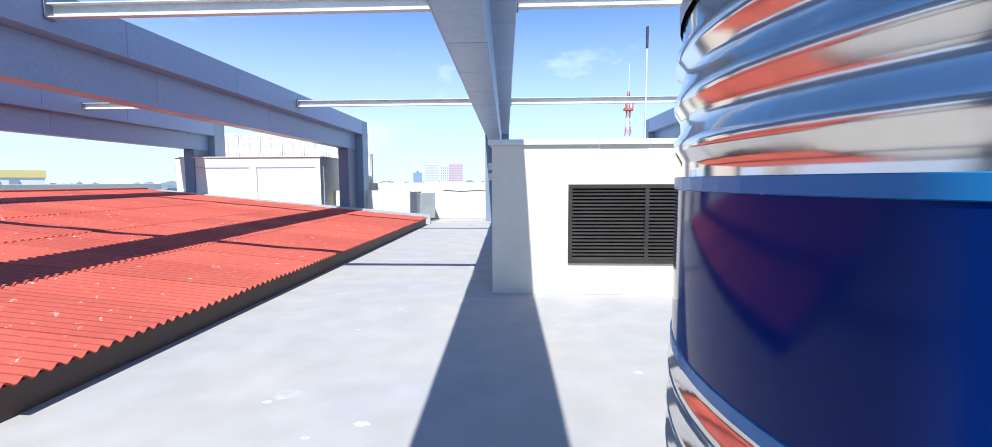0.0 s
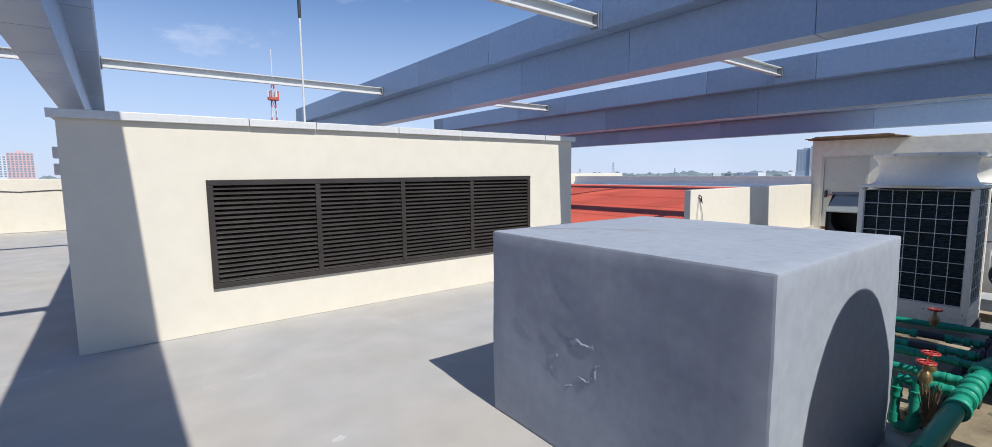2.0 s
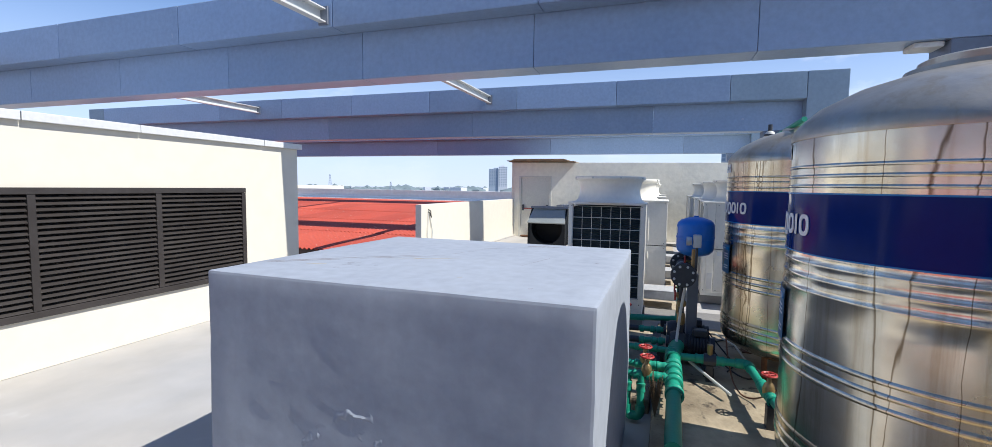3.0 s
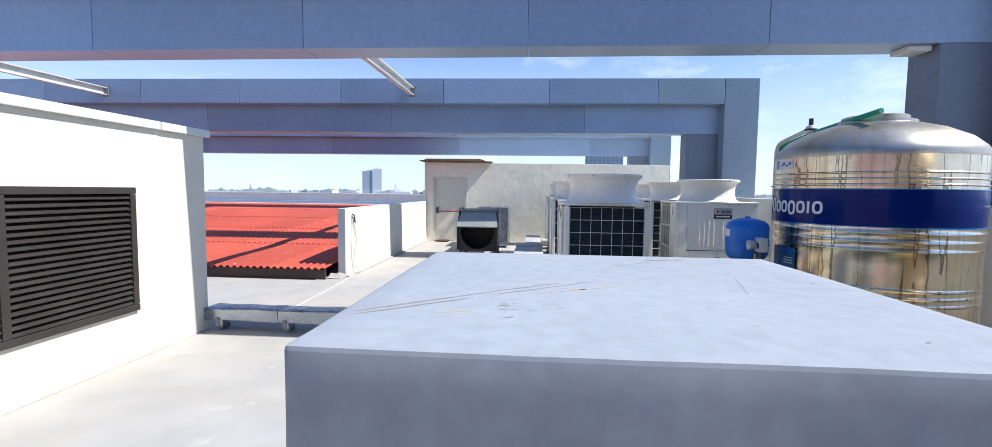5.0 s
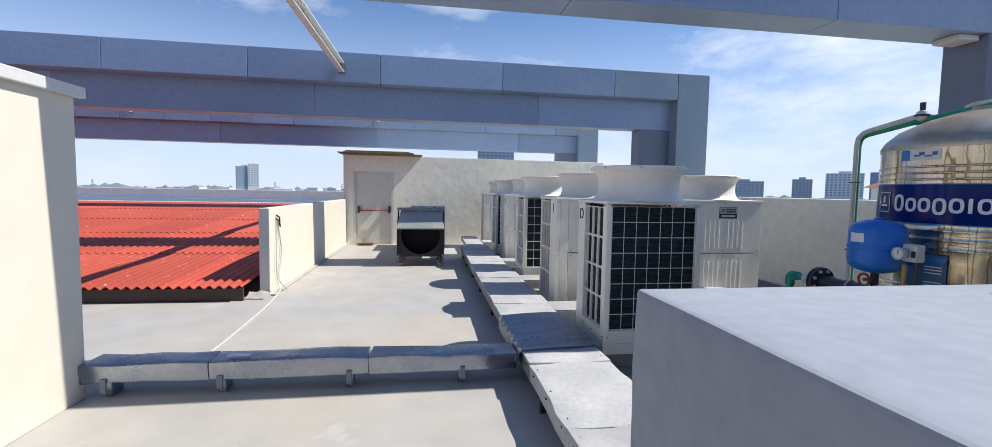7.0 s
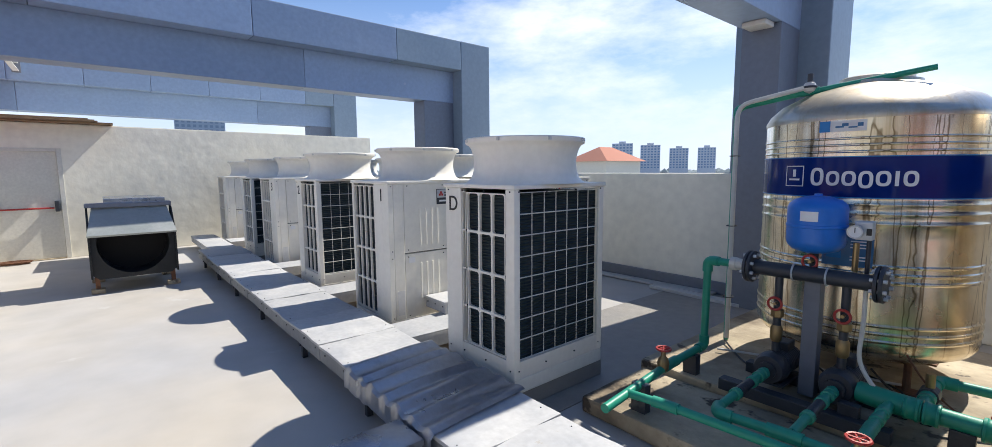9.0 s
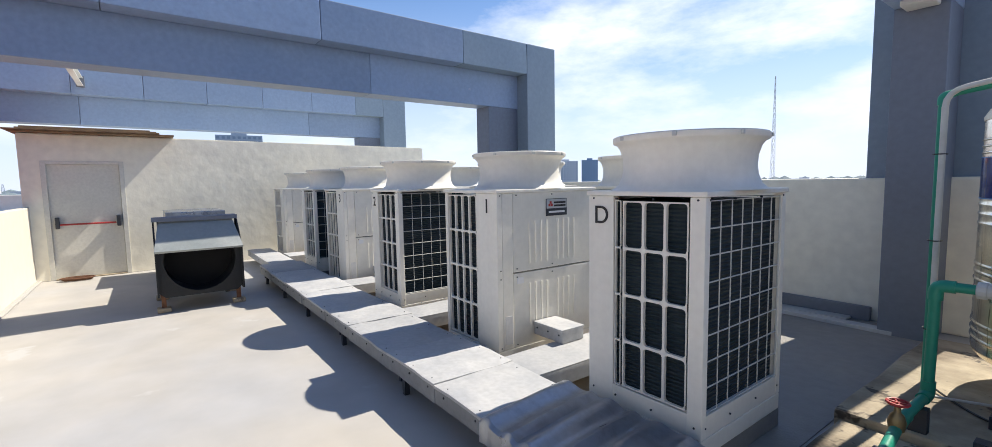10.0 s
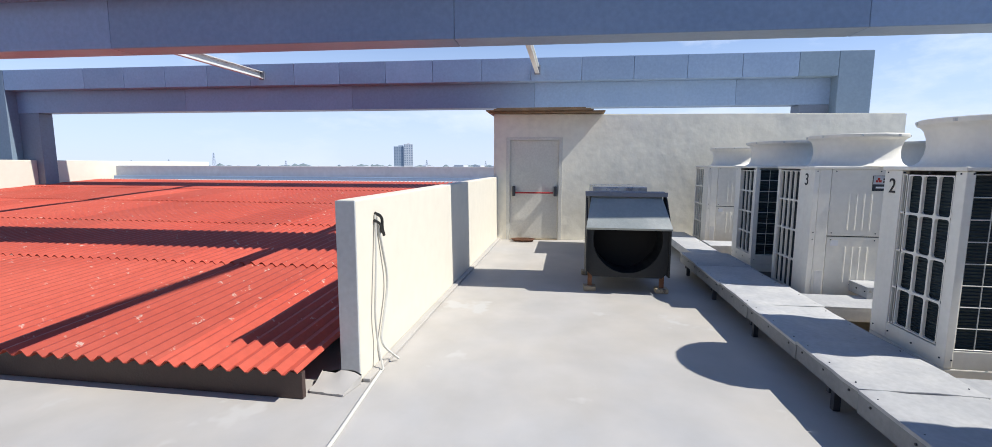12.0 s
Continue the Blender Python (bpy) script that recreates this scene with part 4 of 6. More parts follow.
def bell(u, x, y, z, r=0.43):
    prof = [(r * 1.05, 0), (r * 1.0, 0.012), (r * 0.94, 0.035), (r * 0.895, 0.085), (r * 0.88, 0.14), (r * 0.89, 0.195), (r * 0.93, 0.25), (r * 0.975, 0.275), (r * 1.02, 0.283), (r * 1.03, 0.29), (r * 1.03, 0.316), (r * 1.015, 0.322), (r * 0.97, 0.316), (r * 0.85, 0.24), (r * 0.81, 0.10), (r * 0.81, 0.0)]
    b = part("fan_bell", lathe(prof, (x, y, z)), ACWHITE, u, "flared ivory fan outlet", True)
    part("fan_guard", lathe([(0, 0.05), (0.12, 0.05), (0.12, 0.07), (r * 0.79, 0.07), (r * 0.79, 0.02), (0, 0.02)], (x, y, z), 24), BLACKSTEEL, b)
    for k in range(8):
        a = radians(22.5 + 45 * k)
        piece("rim_bolt", BOLT, b, (x + r * 1.025 * math.cos(a), y + r * 1.025 * math.sin(a), z + 0.303))
    return b


H = 1.395


def unit_grille(mark):
    """The unit with a wire-guarded coil on its west side. Origin: north-west foot; x to the east, y to the south is negative."""
    W, D = 0.76, 0.92
    u = thing("condenser_unit", (0, 0, 0), "ivory condenser unit with wire-guarded dark coils and flared outlet", "air conditioner", "rooftop condenser units")
    part("coil", box(0.04, W - 0.04, -D + 0.04, -0.04, 0.12, H - 0.06), COIL, u, "dark finned coil")
    part("base", box(0, W, -D, 0, 0.0, 0.10, 0.008), ACWHITE, u)
    part("lower_panel", box(0.004, W - 0.004, -D + 0.004, -0.004, 0.101, 0.22, 0.004), ACWHITE, u)
    for x0, x1, y0, y1 in ((0, 0.085, -0.05, 0), (0, 0.05, -D, -D + 0.05), (W - 0.05, W, -D, -D + 0.05)):
        part("corner_post", box(x0, x1, y0, y1, 0.101, H - 0.03, 0.006), ACWHITE, u)
    part("blank_panel", box(W - 0.19, W, -0.05, 0, 0.101, H - 0.03, 0.006), ACWHITE, u)
    part("side_panel", box(W - 0.03, W, -D + 0.051, -0.051, 0.221, H - 0.03, 0.004), ACWHITE, u)
    part("north_grille", rounded_grille(0.086, W - 0.245, 0.221, H - 0.05, 3, 4, -0.006), ACWHITE, u, "plate with rounded openings")
    sl_ = rounded_grille(W - 0.244, W - 0.191, 0.221, H - 0.05, 1, 4, -0.006, 0.010, 0.015, 0.006)
    part("slot_plate", sl_, ACWHITE, u)
    wires("wire_guard", u, -D + 0.055, -0.055, 0.23, H - 0.05, 7, 8, 0.012, "y")
    wires("back_guard", u, 0.055, W - 0.055, 0.23, H - 0.05, 6, 8, -D + 0.012, "x")
    part("top_cap", box(-0.012, W + 0.012, -D - 0.012, 0.012, H - 0.029, H, 0.008), ACWHITE, u)
    b = bell(u, W / 2, -D / 2, H)
    for z in (0.16, H - 0.045):
        for x in (0.04, 0.30, 0.55, 0.72):
            piece("screw", SCREW, u, pose(x, -0.002, z, 90))
        for y in (-0.04, -0.3, -0.6, -0.88):
            piece("screw", SCREW, u, pose(0.003, y, z, 0, 90))
    if mark:
        m = letters(mark, 0.155)
        bmesh.ops.transform(m, matrix=pose(W - 0.10, 0.003, H - 0.15, 0, 0, 180 + 0), verts=m.verts)
        part("hand_written_mark", m, INK, u, "black hand-written mark " + mark)
    return u


def unit_panel(mark):
    """The unit with two service panels on its west side."""
    W, D = 0.82, 1.14
    u = thing("condenser_unit", (0, 0, 0), "ivory condenser unit with ribbed service panels and flared outlet", "air conditioner", "rooftop condenser units")
    part("coil", box(0.05, W - 0.04, -D + 0.04, -0.04, 0.06, H - 0.06), COIL, u, "dark finned coil")
    part("base", box(0, W, -D, 0, 0.0, 0.055, 0.006), ACWHITE, u)
    part("blank_panel", box(0, 0.30, -0.05, 0, 0.056, H - 0.03, 0.006), ACWHITE, u)
    part("corner_post", box(W - 0.05, W, -0.05, 0, 0.056, H - 0.03, 0.006), ACWHITE, u)
    part("corner_post", box(W - 0.05, W, -D, -D + 0.05, 0.056, H - 0.03, 0.006), ACWHITE, u)
    part("north_grille", rounded_grille(0.301, W - 0.051, 0.06, H - 0.04, 4, 4, -0.006), ACWHITE, u, "plate with rounded openings")
    wires("east_guard", u, -D + 0.055, -0.055, 0.08, H - 0.05, 9, 8, W - 0.012, "y")
    wires("back_guard", u, 0.055, W - 0.055, 0.08, H - 0.05, 6, 8, -D + 0.012, "x")
    part("corner_strip", box(0, 0.045, -0.16, -0.051, 0.056, H - 0.03, 0.006), ACWHITE, u)
    for name, z0, z1 in (("lower_service_panel", 0.056, 0.69), ("upper_service_panel", 0.70, H - 0.03)):
        p = part(name, box(0.002, 0.045, -D, -0.164, z0, z1, 0.006), ACWHITE, u)
        ribs = bmesh.new()
        top = z1 - 0.10 if z0 < 0.5 else z1 - 0.24
        for k in range(9):
            y = -0.34 - k * 0.066
            if k == 4:
                continue
            tube([(0.001, y, top - 0.36), (0.001, y, top)], 0.008, 6, ribs)
        part("ribs", ribs, ACWHITE, p)
    pl = part("name_plate", box(-0.004, 0.001, -0.78, -0.53, H - 0.24, H - 0.09), BLACKSTEEL, u, "dark name plate with a red emblem")
    part("plate_face", box(-0.006, -0.0042, -0.775, -0.535, H - 0.175, H - 0.095), FLASH, pl)
    em = bmesh.new()
    for dy, dz in ((0, 0.022), (0.014, 0), (-0.014, 0)):
        box(-0.008, -0.006, -0.58 + dy - 0.011, -0.58 + dy + 0.011, H - 0.145 + dz - 0.011, H - 0.145 + dz + 0.011, 0, em)
    part("emblem", em, REDPAINT, pl)
    br = bmesh.new()
    for z in (H - 0.125, H - 0.152):
        box(-0.008, -0.006, -0.76, -0.62, z - 0.008, z + 0.008, 0, br)
    part("printed_bars", br, INK, pl)
    wb = bmesh.new()
    box(-0.006, -0.0042, -0.75, -0.56, H - 0.215, H - 0.198, 0, wb)
    part("printed_line", wb, WHITEMARK, pl)
    part("sticker", box(-0.002, 0.001, -0.27, -0.20, 0.60, 0.655), WHITEMARK, u)
    part("data_label", box(-0.002, 0.001, -0.145, -0.075, 0.10, 0.34), PANELWHITE, u)
    part("top_cap", box(-0.012, W + 0.012, -D - 0.012, 0.012, H - 0.029, H, 0.008), ACWHITE, u)
    bell(u, W / 2, -D / 2, H, 0.42)
    for z in (0.08, 0.66, 0.73, H - 0.05):
        for y in (-0.03, -0.2, -0.6, -1.1):
            piece("screw", SCREW, u, pose(0.003, y, z, 0, 90))
    if mark:
        m = letters(mark, 0.17)
        bmesh.ops.transform(m, matrix=pose(0.14, 0.003, H - 0.14, 0, 0, 180), verts=m.verts)
        part("hand_written_mark", m, INK, u, "black hand-written mark " + mark)
    return u


FOOT = 0.13
def stand(u, x, y, rz=0.0):
    u.matrix_world = pose(x, y, FOOT, 0, 0, rz)


stand(unit_grille("D"), 6.59, 2.99, 0.8)
stand(unit_panel("1"), 8.38, 2.955)
stand(unit_grille("2"), 10.13, 3.005)
stand(unit_panel("3"), 11.98, 2.99)
plain_grille, plain_panel = unit_grille(""), unit_panel("")
stand(plain_grille, 13.45, 2.99)
stand(plain_panel, 15.55, 3.0)
marked = unit_panel("1")
stand(marked, 8.30, 1.31)
for k, x in enumerate((10.05, 11.95, 13.6, 15.45)):
    src = plain_grille if k % 2 == 0 else plain_panel
    copy_thing(src, pose(x, 1.25, FOOT))
for x0, x1, y0, y1 in ((6.59, 7.35, 2.08, 3.0), (8.38, 9.2, 1.815, 2.955), (10.13, 10.89, 2.085, 3.005), (11.98, 12.80, 1.85, 2.99), (13.45, 14.25, 2.07, 2.99), (15.55, 16.37, 1.86, 3.0), (8.3, 9.12, 0.17, 1.31), (10.05, 10.85, 0.33, 1.25), (11.95, 12.77, 0.11, 1.25), (13.6, 14.4, 0.33, 1.25), (15.45, 16.27, 0.11, 1.25)):
    for a, b in ((x0 + 0.015, x0 + 0.13), (x1 - 0.13, x1 - 0.015)):
        solo("unit_plinth", box(a, b, y0 - 0.02, y1 + 0.015, 0.013, FOOT - 0.001, 0.006), WETFLOOR, "low concrete bearer under a condenser unit", "plinth", group="plinths of the units")
solo("trim_unit_bed", box(7.7, 16.2, 1.6, 3.2, 0.002, 0.012), TANBED, "bare tan screed under the condenser units", "floor patch", "structure")
solo("trim_unit_bed_dark", box(6.42, 7.68, -1.0, 3.2, 0.002, 0.010), WETFLOOR, "dark damp screed beside the tank plinth", "floor patch", "structure")


# ---- cable trunking ----
def trunk(name, x0, x1, y0, y1, z0, z1, seed, label, group="trunking lids", dent=0.008, side=None):
    """A length of sheet trunking: a box with a loose lid and its rivets."""
    t = thing(name, ((x0 + x1) / 2, (y0 + y1) / 2, z0), label, "cable trunking", group)
    b = crumple(cut(box(x0, x1, y0, y1, z0, z1 - 0.014, 0.004), 3), dent * 0.7, 4.5, seed)
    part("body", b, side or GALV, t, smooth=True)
    lid_ = crumple(cut(box(x0 - 0.001, x1 + 0.001, y0 - 0.008, y1 + 0.008, z1 - 0.022, z1, 0.003), 4), dent, 4.5, seed)
    part("lid", lid_, GALV, t, smooth=True)
    for k in range(3):
        px = x0 + (x1 - x0) * (0.12 + 0.38 * k)
        for edge_y in (y0 + 0.03, y1 - 0.03) if x1 - x0 > 0.5 else ():
            part("lid_screw", lathe([(0, 0.004), (0.0045, 0.003), (0.0045, -0.004)], (px, edge_y, z1), 6), BLACKSTEEL, t)
        part("rivet", lathe([(0, 0.004), (0.007, 0.003), (0.008, -0.006)], (px, y1 + 0.004, z1 - 0.05), 6, None, Matrix.Rotation(radians(-90), 4, "X")), BLACKSTEEL, t)
    return t


edges = [4.12, 5.05, 6.05, 7.02, 7.98, 8.72, 9.62, 10.36, 11.3, 12.1, 13.0, 13.9]
for k, (a, b) in enumerate(zip(edges, edges[1:])):
    # From the third length on, the body colour carries the side's shade.
    trunk("cable_trunking", a + 0.002, b - 0.002, 3.14 + 0.012 * (k % 2), 3.778, 0.149 - 0.004 * (k % 3), 0.284 - 0.006 * (k % 2), k * 3.1, "dented galvanised sheet cable trunking on low legs", dent=0.022 if k in (0, 1) else 0.010, side=None if k < 2 else SHADEZINC)
corr = bmesh.new()
wavy = []
for y, z, deep in ((3.10, 0.298, 0.010), (3.32, 0.304, 0.017), (3.57, 0.304, 0.017), (3.793, 0.298, 0.012), (3.813, 0.275, 0.008), (3.816, 0.16, 0.004)):
    wavy.append([corr.verts.new((6.30 + i * 0.026 + 0.10 * (3.80 - y), y + 0.006 * noise.noise(Vector((i * 0.4, y, 2))), z + deep * math.sin(i * 0.026 * 2 * math.pi / (0.17 + 0.03 * noise.noise(Vector((i * 0.1, 4, 4))))) + 0.008 * noise.noise(Vector((i * 0.2, y * 3, 0))))) for i in range(44)])
for a, b in zip(wavy, wavy[1:]):
    for i in range(43):
        corr.faces.new((a[i], a[i + 1], b[i + 1], b[i]))
bmesh.ops.solidify(corr, geom=corr.faces[:], thickness=0.004)
solo("sheet_offcut", corr, SHEETMETAL, "buckled piece of ribbed galvanised sheet over the trunking", "metal sheet", smooth=True)
for x in (4.6, 5.8, 7.2, 8.5, 9.9, 11.2, 12.4, 13.6):
    lg = thing("trunking_leg", (x, 3.46, 0), "short dark steel leg under the trunking", "support leg", "legs of the trunking")
    for y in (3.19, 3.71):
        part("post", box(x, x + 0.04, y, y + 0.04, 0.004, 0.15), BLACKSTEEL, lg)
    part("crossbar", box(x + 0.045, x + 0.075, 3.17, 3.76, 0.10, 0.141), BLACKSTEEL, lg)
for k, (x0, x1, y0, y1) in enumerate(((7.68, 8.11, 1.6, 3.13), (9.48, 9.91, 1.6, 3.13), (11.38, 11.82, 1.6, 3.13), (14.7, 15.2, 1.8, 3.13))):
    trunk("branch_trunking", x0, x1, y0, y1, 0.135, 0.268, 40 + k * 5, "galvanised branch trunking running between condenser units", "branch trunking")
for k, (x, y) in enumerate(((8.0, 2.36), (11.66, 2.36), (7.92, 0.75))):
    trunk("inlet_box", x + 0.02, x + 0.37, y - 0.02, y + 0.22, 0.272, 0.385, 70 + k * 5, "small folded galvanised box into a condenser unit", "inlet boxes", 0.004)
trunk("end_trunking", 13.91, 16.3, 3.17, 3.59, 0.14, 0.26, 93, "galvanised trunking reaching the hut wall")

# Low tray across the walkway
tray = thing("cable_tray", (6.5, 5.5, 0), "low folded metal cable tray crossing the walkway on small feet", "cable tray")
for k, (a, b) in enumerate(((3.82, 5.02), (5.02, 6.20), (6.20, 7.08))):
    t = cut(box(6.36, 6.62, a + 0.002, b - 0.002, 0.125, 0.262 + 0.004 * (k % 2), 0.006), 3)
    part("cover", crumple(t, 0.016, 6, k * 7.0), TRAYMETAL, tray, smooth=True)
for y in (4.25, 5.15, 6.1, 6.9):
    ft = part("foot", box(6.42, 6.56, y, y + 0.05, 0.004, 0.13, 0.005), TRAYMETAL, tray)
    part("tab", box(6.345, 6.358, y, y + 0.04, 0.06, 0.16), STEEL_DARK, ft)
solo("paper_label", box(6.43, 6.50, 5.93, 6.10, 0.278, 0.280), WHITEMARK, "white paper label lying on the tray", "label")

# Hanging wire on the dividing wall and a cable on the floor
wire = bmesh.new()
tube([(10.12, 6.82, 1.16), (10.10, 6.81, 0.98), (10.06, 6.80, 0.72), (10.02, 6.80, 0.42), (10.06, 6.80, 0.2), (10.0, 6.74, 0.03)], 0.008, 6, wire, 0.1)
tube([(10.14, 6.82, 1.14), (10.22, 6.81, 0.9), (10.30, 6.80, 0.62), (10.18, 6.80, 0.34), (10.10, 6.80, 0.18), (10.22, 6.70, 0.02)], 0.010, 6, wire, 0.12)
solo("hanging_wire", wire, PALECABLE, "two loose pale wires hanging down the dividing wall", "wire")
tuft = bmesh.new()
tube([(10.12, 6.82, 1.17), (10.18, 6.79, 1.14), (10.20, 6.80, 1.05), (10.235, 6.80, 0.99)], 0.012, 6, tuft, 0.04)
tube([(10.10, 6.82, 1.12), (10.15, 6.79, 1.09), (10.19, 6.80, 1.02)], 0.010, 6, tuft, 0.04)
solo("cable_end", tuft, CABLE, "frayed black cable end on the wall", "cable")
solo("floor_cable", tube([(10.05, 6.76, 0.012), (9.6, 6.72, 0.012), (9.1, 6.67, 0.012), (8.3, 6.63, 0.012), (7.5, 6.60, 0.012), (6.72, 6.62, 0.012)], 0.012, 8, None, 0.2), PALECABLE, "pale cable lying across the grey floor", "cable")

# ---- water tanks ----
solo("tank_plinth", crumple(cut(box(0.42, 6.37, -0.30, 1.885, 0.003, 0.16, 0.02), 5), 0.012, 2.5), CONCRETE, "stained concrete plinth under the water tanks", "plinth")
solo("pump_pad", crumple(cut(box(4.34, 6.33, 1.90, 2.62, 0.003, 0.12, 0.02), 3), 0.012, 3.1), CONCRETE, "rough concrete pad beside the pump plinth", "plinth")
TR = 0.66


def tank(cx, cy, face, metal=None):
    """An upright steel tank with rolled rings, a navy band and a dome. face: degrees to which its printed mark looks."""
    t = thing("water_tank", (cx, cy, 0.16), "upright stained stainless steel water tank with a navy band", "water tank", "steel water tanks")
    ridge = (0.010, 0.15) if metal else (0.0055, 0.30)
    prof = [(0.30, 0.30), (TR - 0.10, 0.365), (TR - 0.03, 0.405), (TR - 0.006, 0.44), (TR, 0.46)]

    def rings(z0, z1, n, high, lean=0.25):
        out = []
        for k in range(n):
            a = z0 + (z1 - z0) * k / n
            step = (z1 - z0) / n
            out += [(TR, a + step * lean), (TR + high * 0.84, a + step * (lean * 0.4 + 0.3)), (TR + high, a + step * 0.5), (TR + high * 0.84, a + step * (0.7 - lean * 0.4)), (TR, a + step * (1 - lean))]
        return out
    prof += rings(0.50, 0.65, 3, 0.007) + [(TR, 0.70), (TR, 0.86)] + rings(0.88, 1.03, 3, 0.007) + [(TR, 1.06), (TR, 1.17)] + rings(1.24, 1.42, 3, *ridge)
    prof += [(TR, 1.425), (TR, 1.70)] + (rings(1.705, 1.90, 3, *ridge) if metal else rings(1.70, 1.825, 3, *ridge) + [(TR, 1.84)]) + [(TR, 1.935)]
    shell = part("shell", lathe(prof, (cx, cy, 0), 96), metal or STAINLESS, t, "stained ribbed stainless steel shell", True)
    part("dome", lathe([(TR + 0.004, 1.925), (TR + 0.006, 1.95), (TR - 0.02, 2.0), (TR * 0.86, 2.07), (TR * 0.66, 2.14), (TR * 0.40, 2.195), (0.26, 2.215), (0.0, 2.22)], (cx, cy, 0), 72), DOMEMETAL, t, "weathered metal dome", True)
    lid = part("lid", lathe([(0, 2.26), (0.20, 2.258), (0.215, 2.25), (0.215, 2.20)], (cx, cy, 0), 36), DOMEMETAL, t, "round access lid", True)
    part("band", lathe([(TR + 0.002, 1.43), (TR + 0.004, 1.431), (TR + 0.004, 1.688), (TR + 0.002, 1.689)], (cx, cy, 0), 96), BANDBLUE, t, "glossy navy band", True)
    tall = 0.019 if metal else 0.007
    for z in (1.427, 1.693 - tall):
        part("band_edge", lathe([(TR + 0.004, z), (TR + 0.006, z + 0.001), (TR + 0.006, z + tall - 0.001), (TR + 0.004, z + tall)], (cx, cy, 0), 96), EDGEBLUE, t)

    def patch(name, a0, a1, z0, z1, off, mat, label=""):
        r = TR + off
        return part(name, lathe([(r - 0.003, z0), (r, z0 + 0.001), (r, z1 - 0.001), (r - 0.003, z1)], (cx, cy, 0), max(6, int(abs(a1 - a0))), None, None, face + min(a0, a1), abs(a1 - a0)), mat, t, label, True)
    # A framed emblem plate and a row of rounded white rings stand for the printed mark.
    patch("emblem_plate", -41, -29, 1.495, 1.635, 0.0065, BANDBLUE, "navy emblem plate")
    for a0, a1, z0, z1 in ((-41, -29, 1.629, 1.635), (-41, -29, 1.495, 1.501), (-41, -40.4, 1.501, 1.629), (-29.6, -29, 1.501, 1.629), (-36, -34, 1.56, 1.61), (-38.5, -31.5, 1.535, 1.548)):
        patch("emblem_line", a0, a1, z0, z1, 0.0085, WHITEMARK)

    def hoop(a, z, wide, high, thick):
        """A rounded ring of print on the band; wide in degrees, the rest in metres."""
        bm, rows_ = bmesh.new(), []
        for k in range(24):
            q = 2 * math.pi * k / 24
            c, d = math.copysign(abs(math.cos(q)) ** 0.75, math.cos(q)), math.copysign(abs(math.sin(q)) ** 0.75, math.sin(q))
            row = []
            for grow, r in ((1.0, TR + 0.005), (1.0, TR + 0.0085), (0.0, TR + 0.0085), (0.0, TR + 0.005)):
                w = wide / 2 - (1 - grow) * math.degrees(thick / TR)
                ang = radians(face + a + w * c)
                row.append(bm.verts.new((cx + r * math.cos(ang), cy + r * math.sin(ang), z + (high / 2 - (1 - grow) * thick) * d)))
            rows_.append(row)
        for k in range(24):
            u, v = rows_[k], rows_[(k + 1) % 24]
            for m in range(3):
                bm.faces.new((u[m], u[m + 1], v[m + 1], v[m]))
        part("printed_ring", bm, WHITEMARK, t, smooth=False)
    hoop(-21.5, 1.562, 6.8, 0.118, 0.019)
    for a, z, high in ((-13.6, 1.552, 0.094), (-6.2, 1.552, 0.094), (1.2, 1.545, 0.108), (8.6, 1.552, 0.094), (20.0, 1.552, 0.094)):
        hoop(a, z, 6.4, high, 0.018)
    for a, z0, z1 in ((14.2, 1.507, 1.598),):
        patch("printed_bar", a - 0.85, a + 0.85, z0, z1, 0.0085, WHITEMARK)
    patch("sticker", -16, 7, 0.99, 1.235, 0.011, STICKERBLUE, "blue information sticker")
    for z in (1.03, 1.05, 1.11, 1.13, 1.15):
        patch("sticker_lines", -3, 5, z, z + 0.009, 0.0125, WHITEMARK)
    patch("sticker_head", -15, 6, 1.185, 1.215, 0.0125, EDGEBLUE)
    patch("sticker_picture", -14, -7, 1.04, 1.15, 0.0125, EDGEBLUE)
    patch("upper_sticker", -22, 0, 1.848, 1.918, 0.003, PANELWHITE, "small pale sticker")
    patch("upper_sticker_mark", -22, -16.5, 1.848, 1.918, 0.005, EDGEBLUE)
    for a0, a1, z0, z1 in ((-14, -10, 1.872, 1.884), (-11, -8, 1.88, 1.90), (-8, -4, 1.868, 1.878), (-4, -1.5, 1.876, 1.90)):
        patch("upper_sticker_line", a0, a1, z0, z1, 0.005, STICKERBLUE)
    for k in range(4):
        a = radians(45 + 90 * k)
        x, y = cx + 0.52 * math.cos(a), cy + 0.52 * math.sin(a)
        lg = part("leg", tube([(x, y, 0.16), (x, y, 0.50)], 0.022, 8), RUST, t)
        part("foot_plate", box(x - 0.06, x + 0.06, y - 0.06, y + 0.06, 0.158, 0.172), RUST, lg)
    return t


tank(1.14, 0.67, 85, CLEANSTEEL)
tank(3.24, 0.63, 84)
tank(5.30, 0.68, 100)


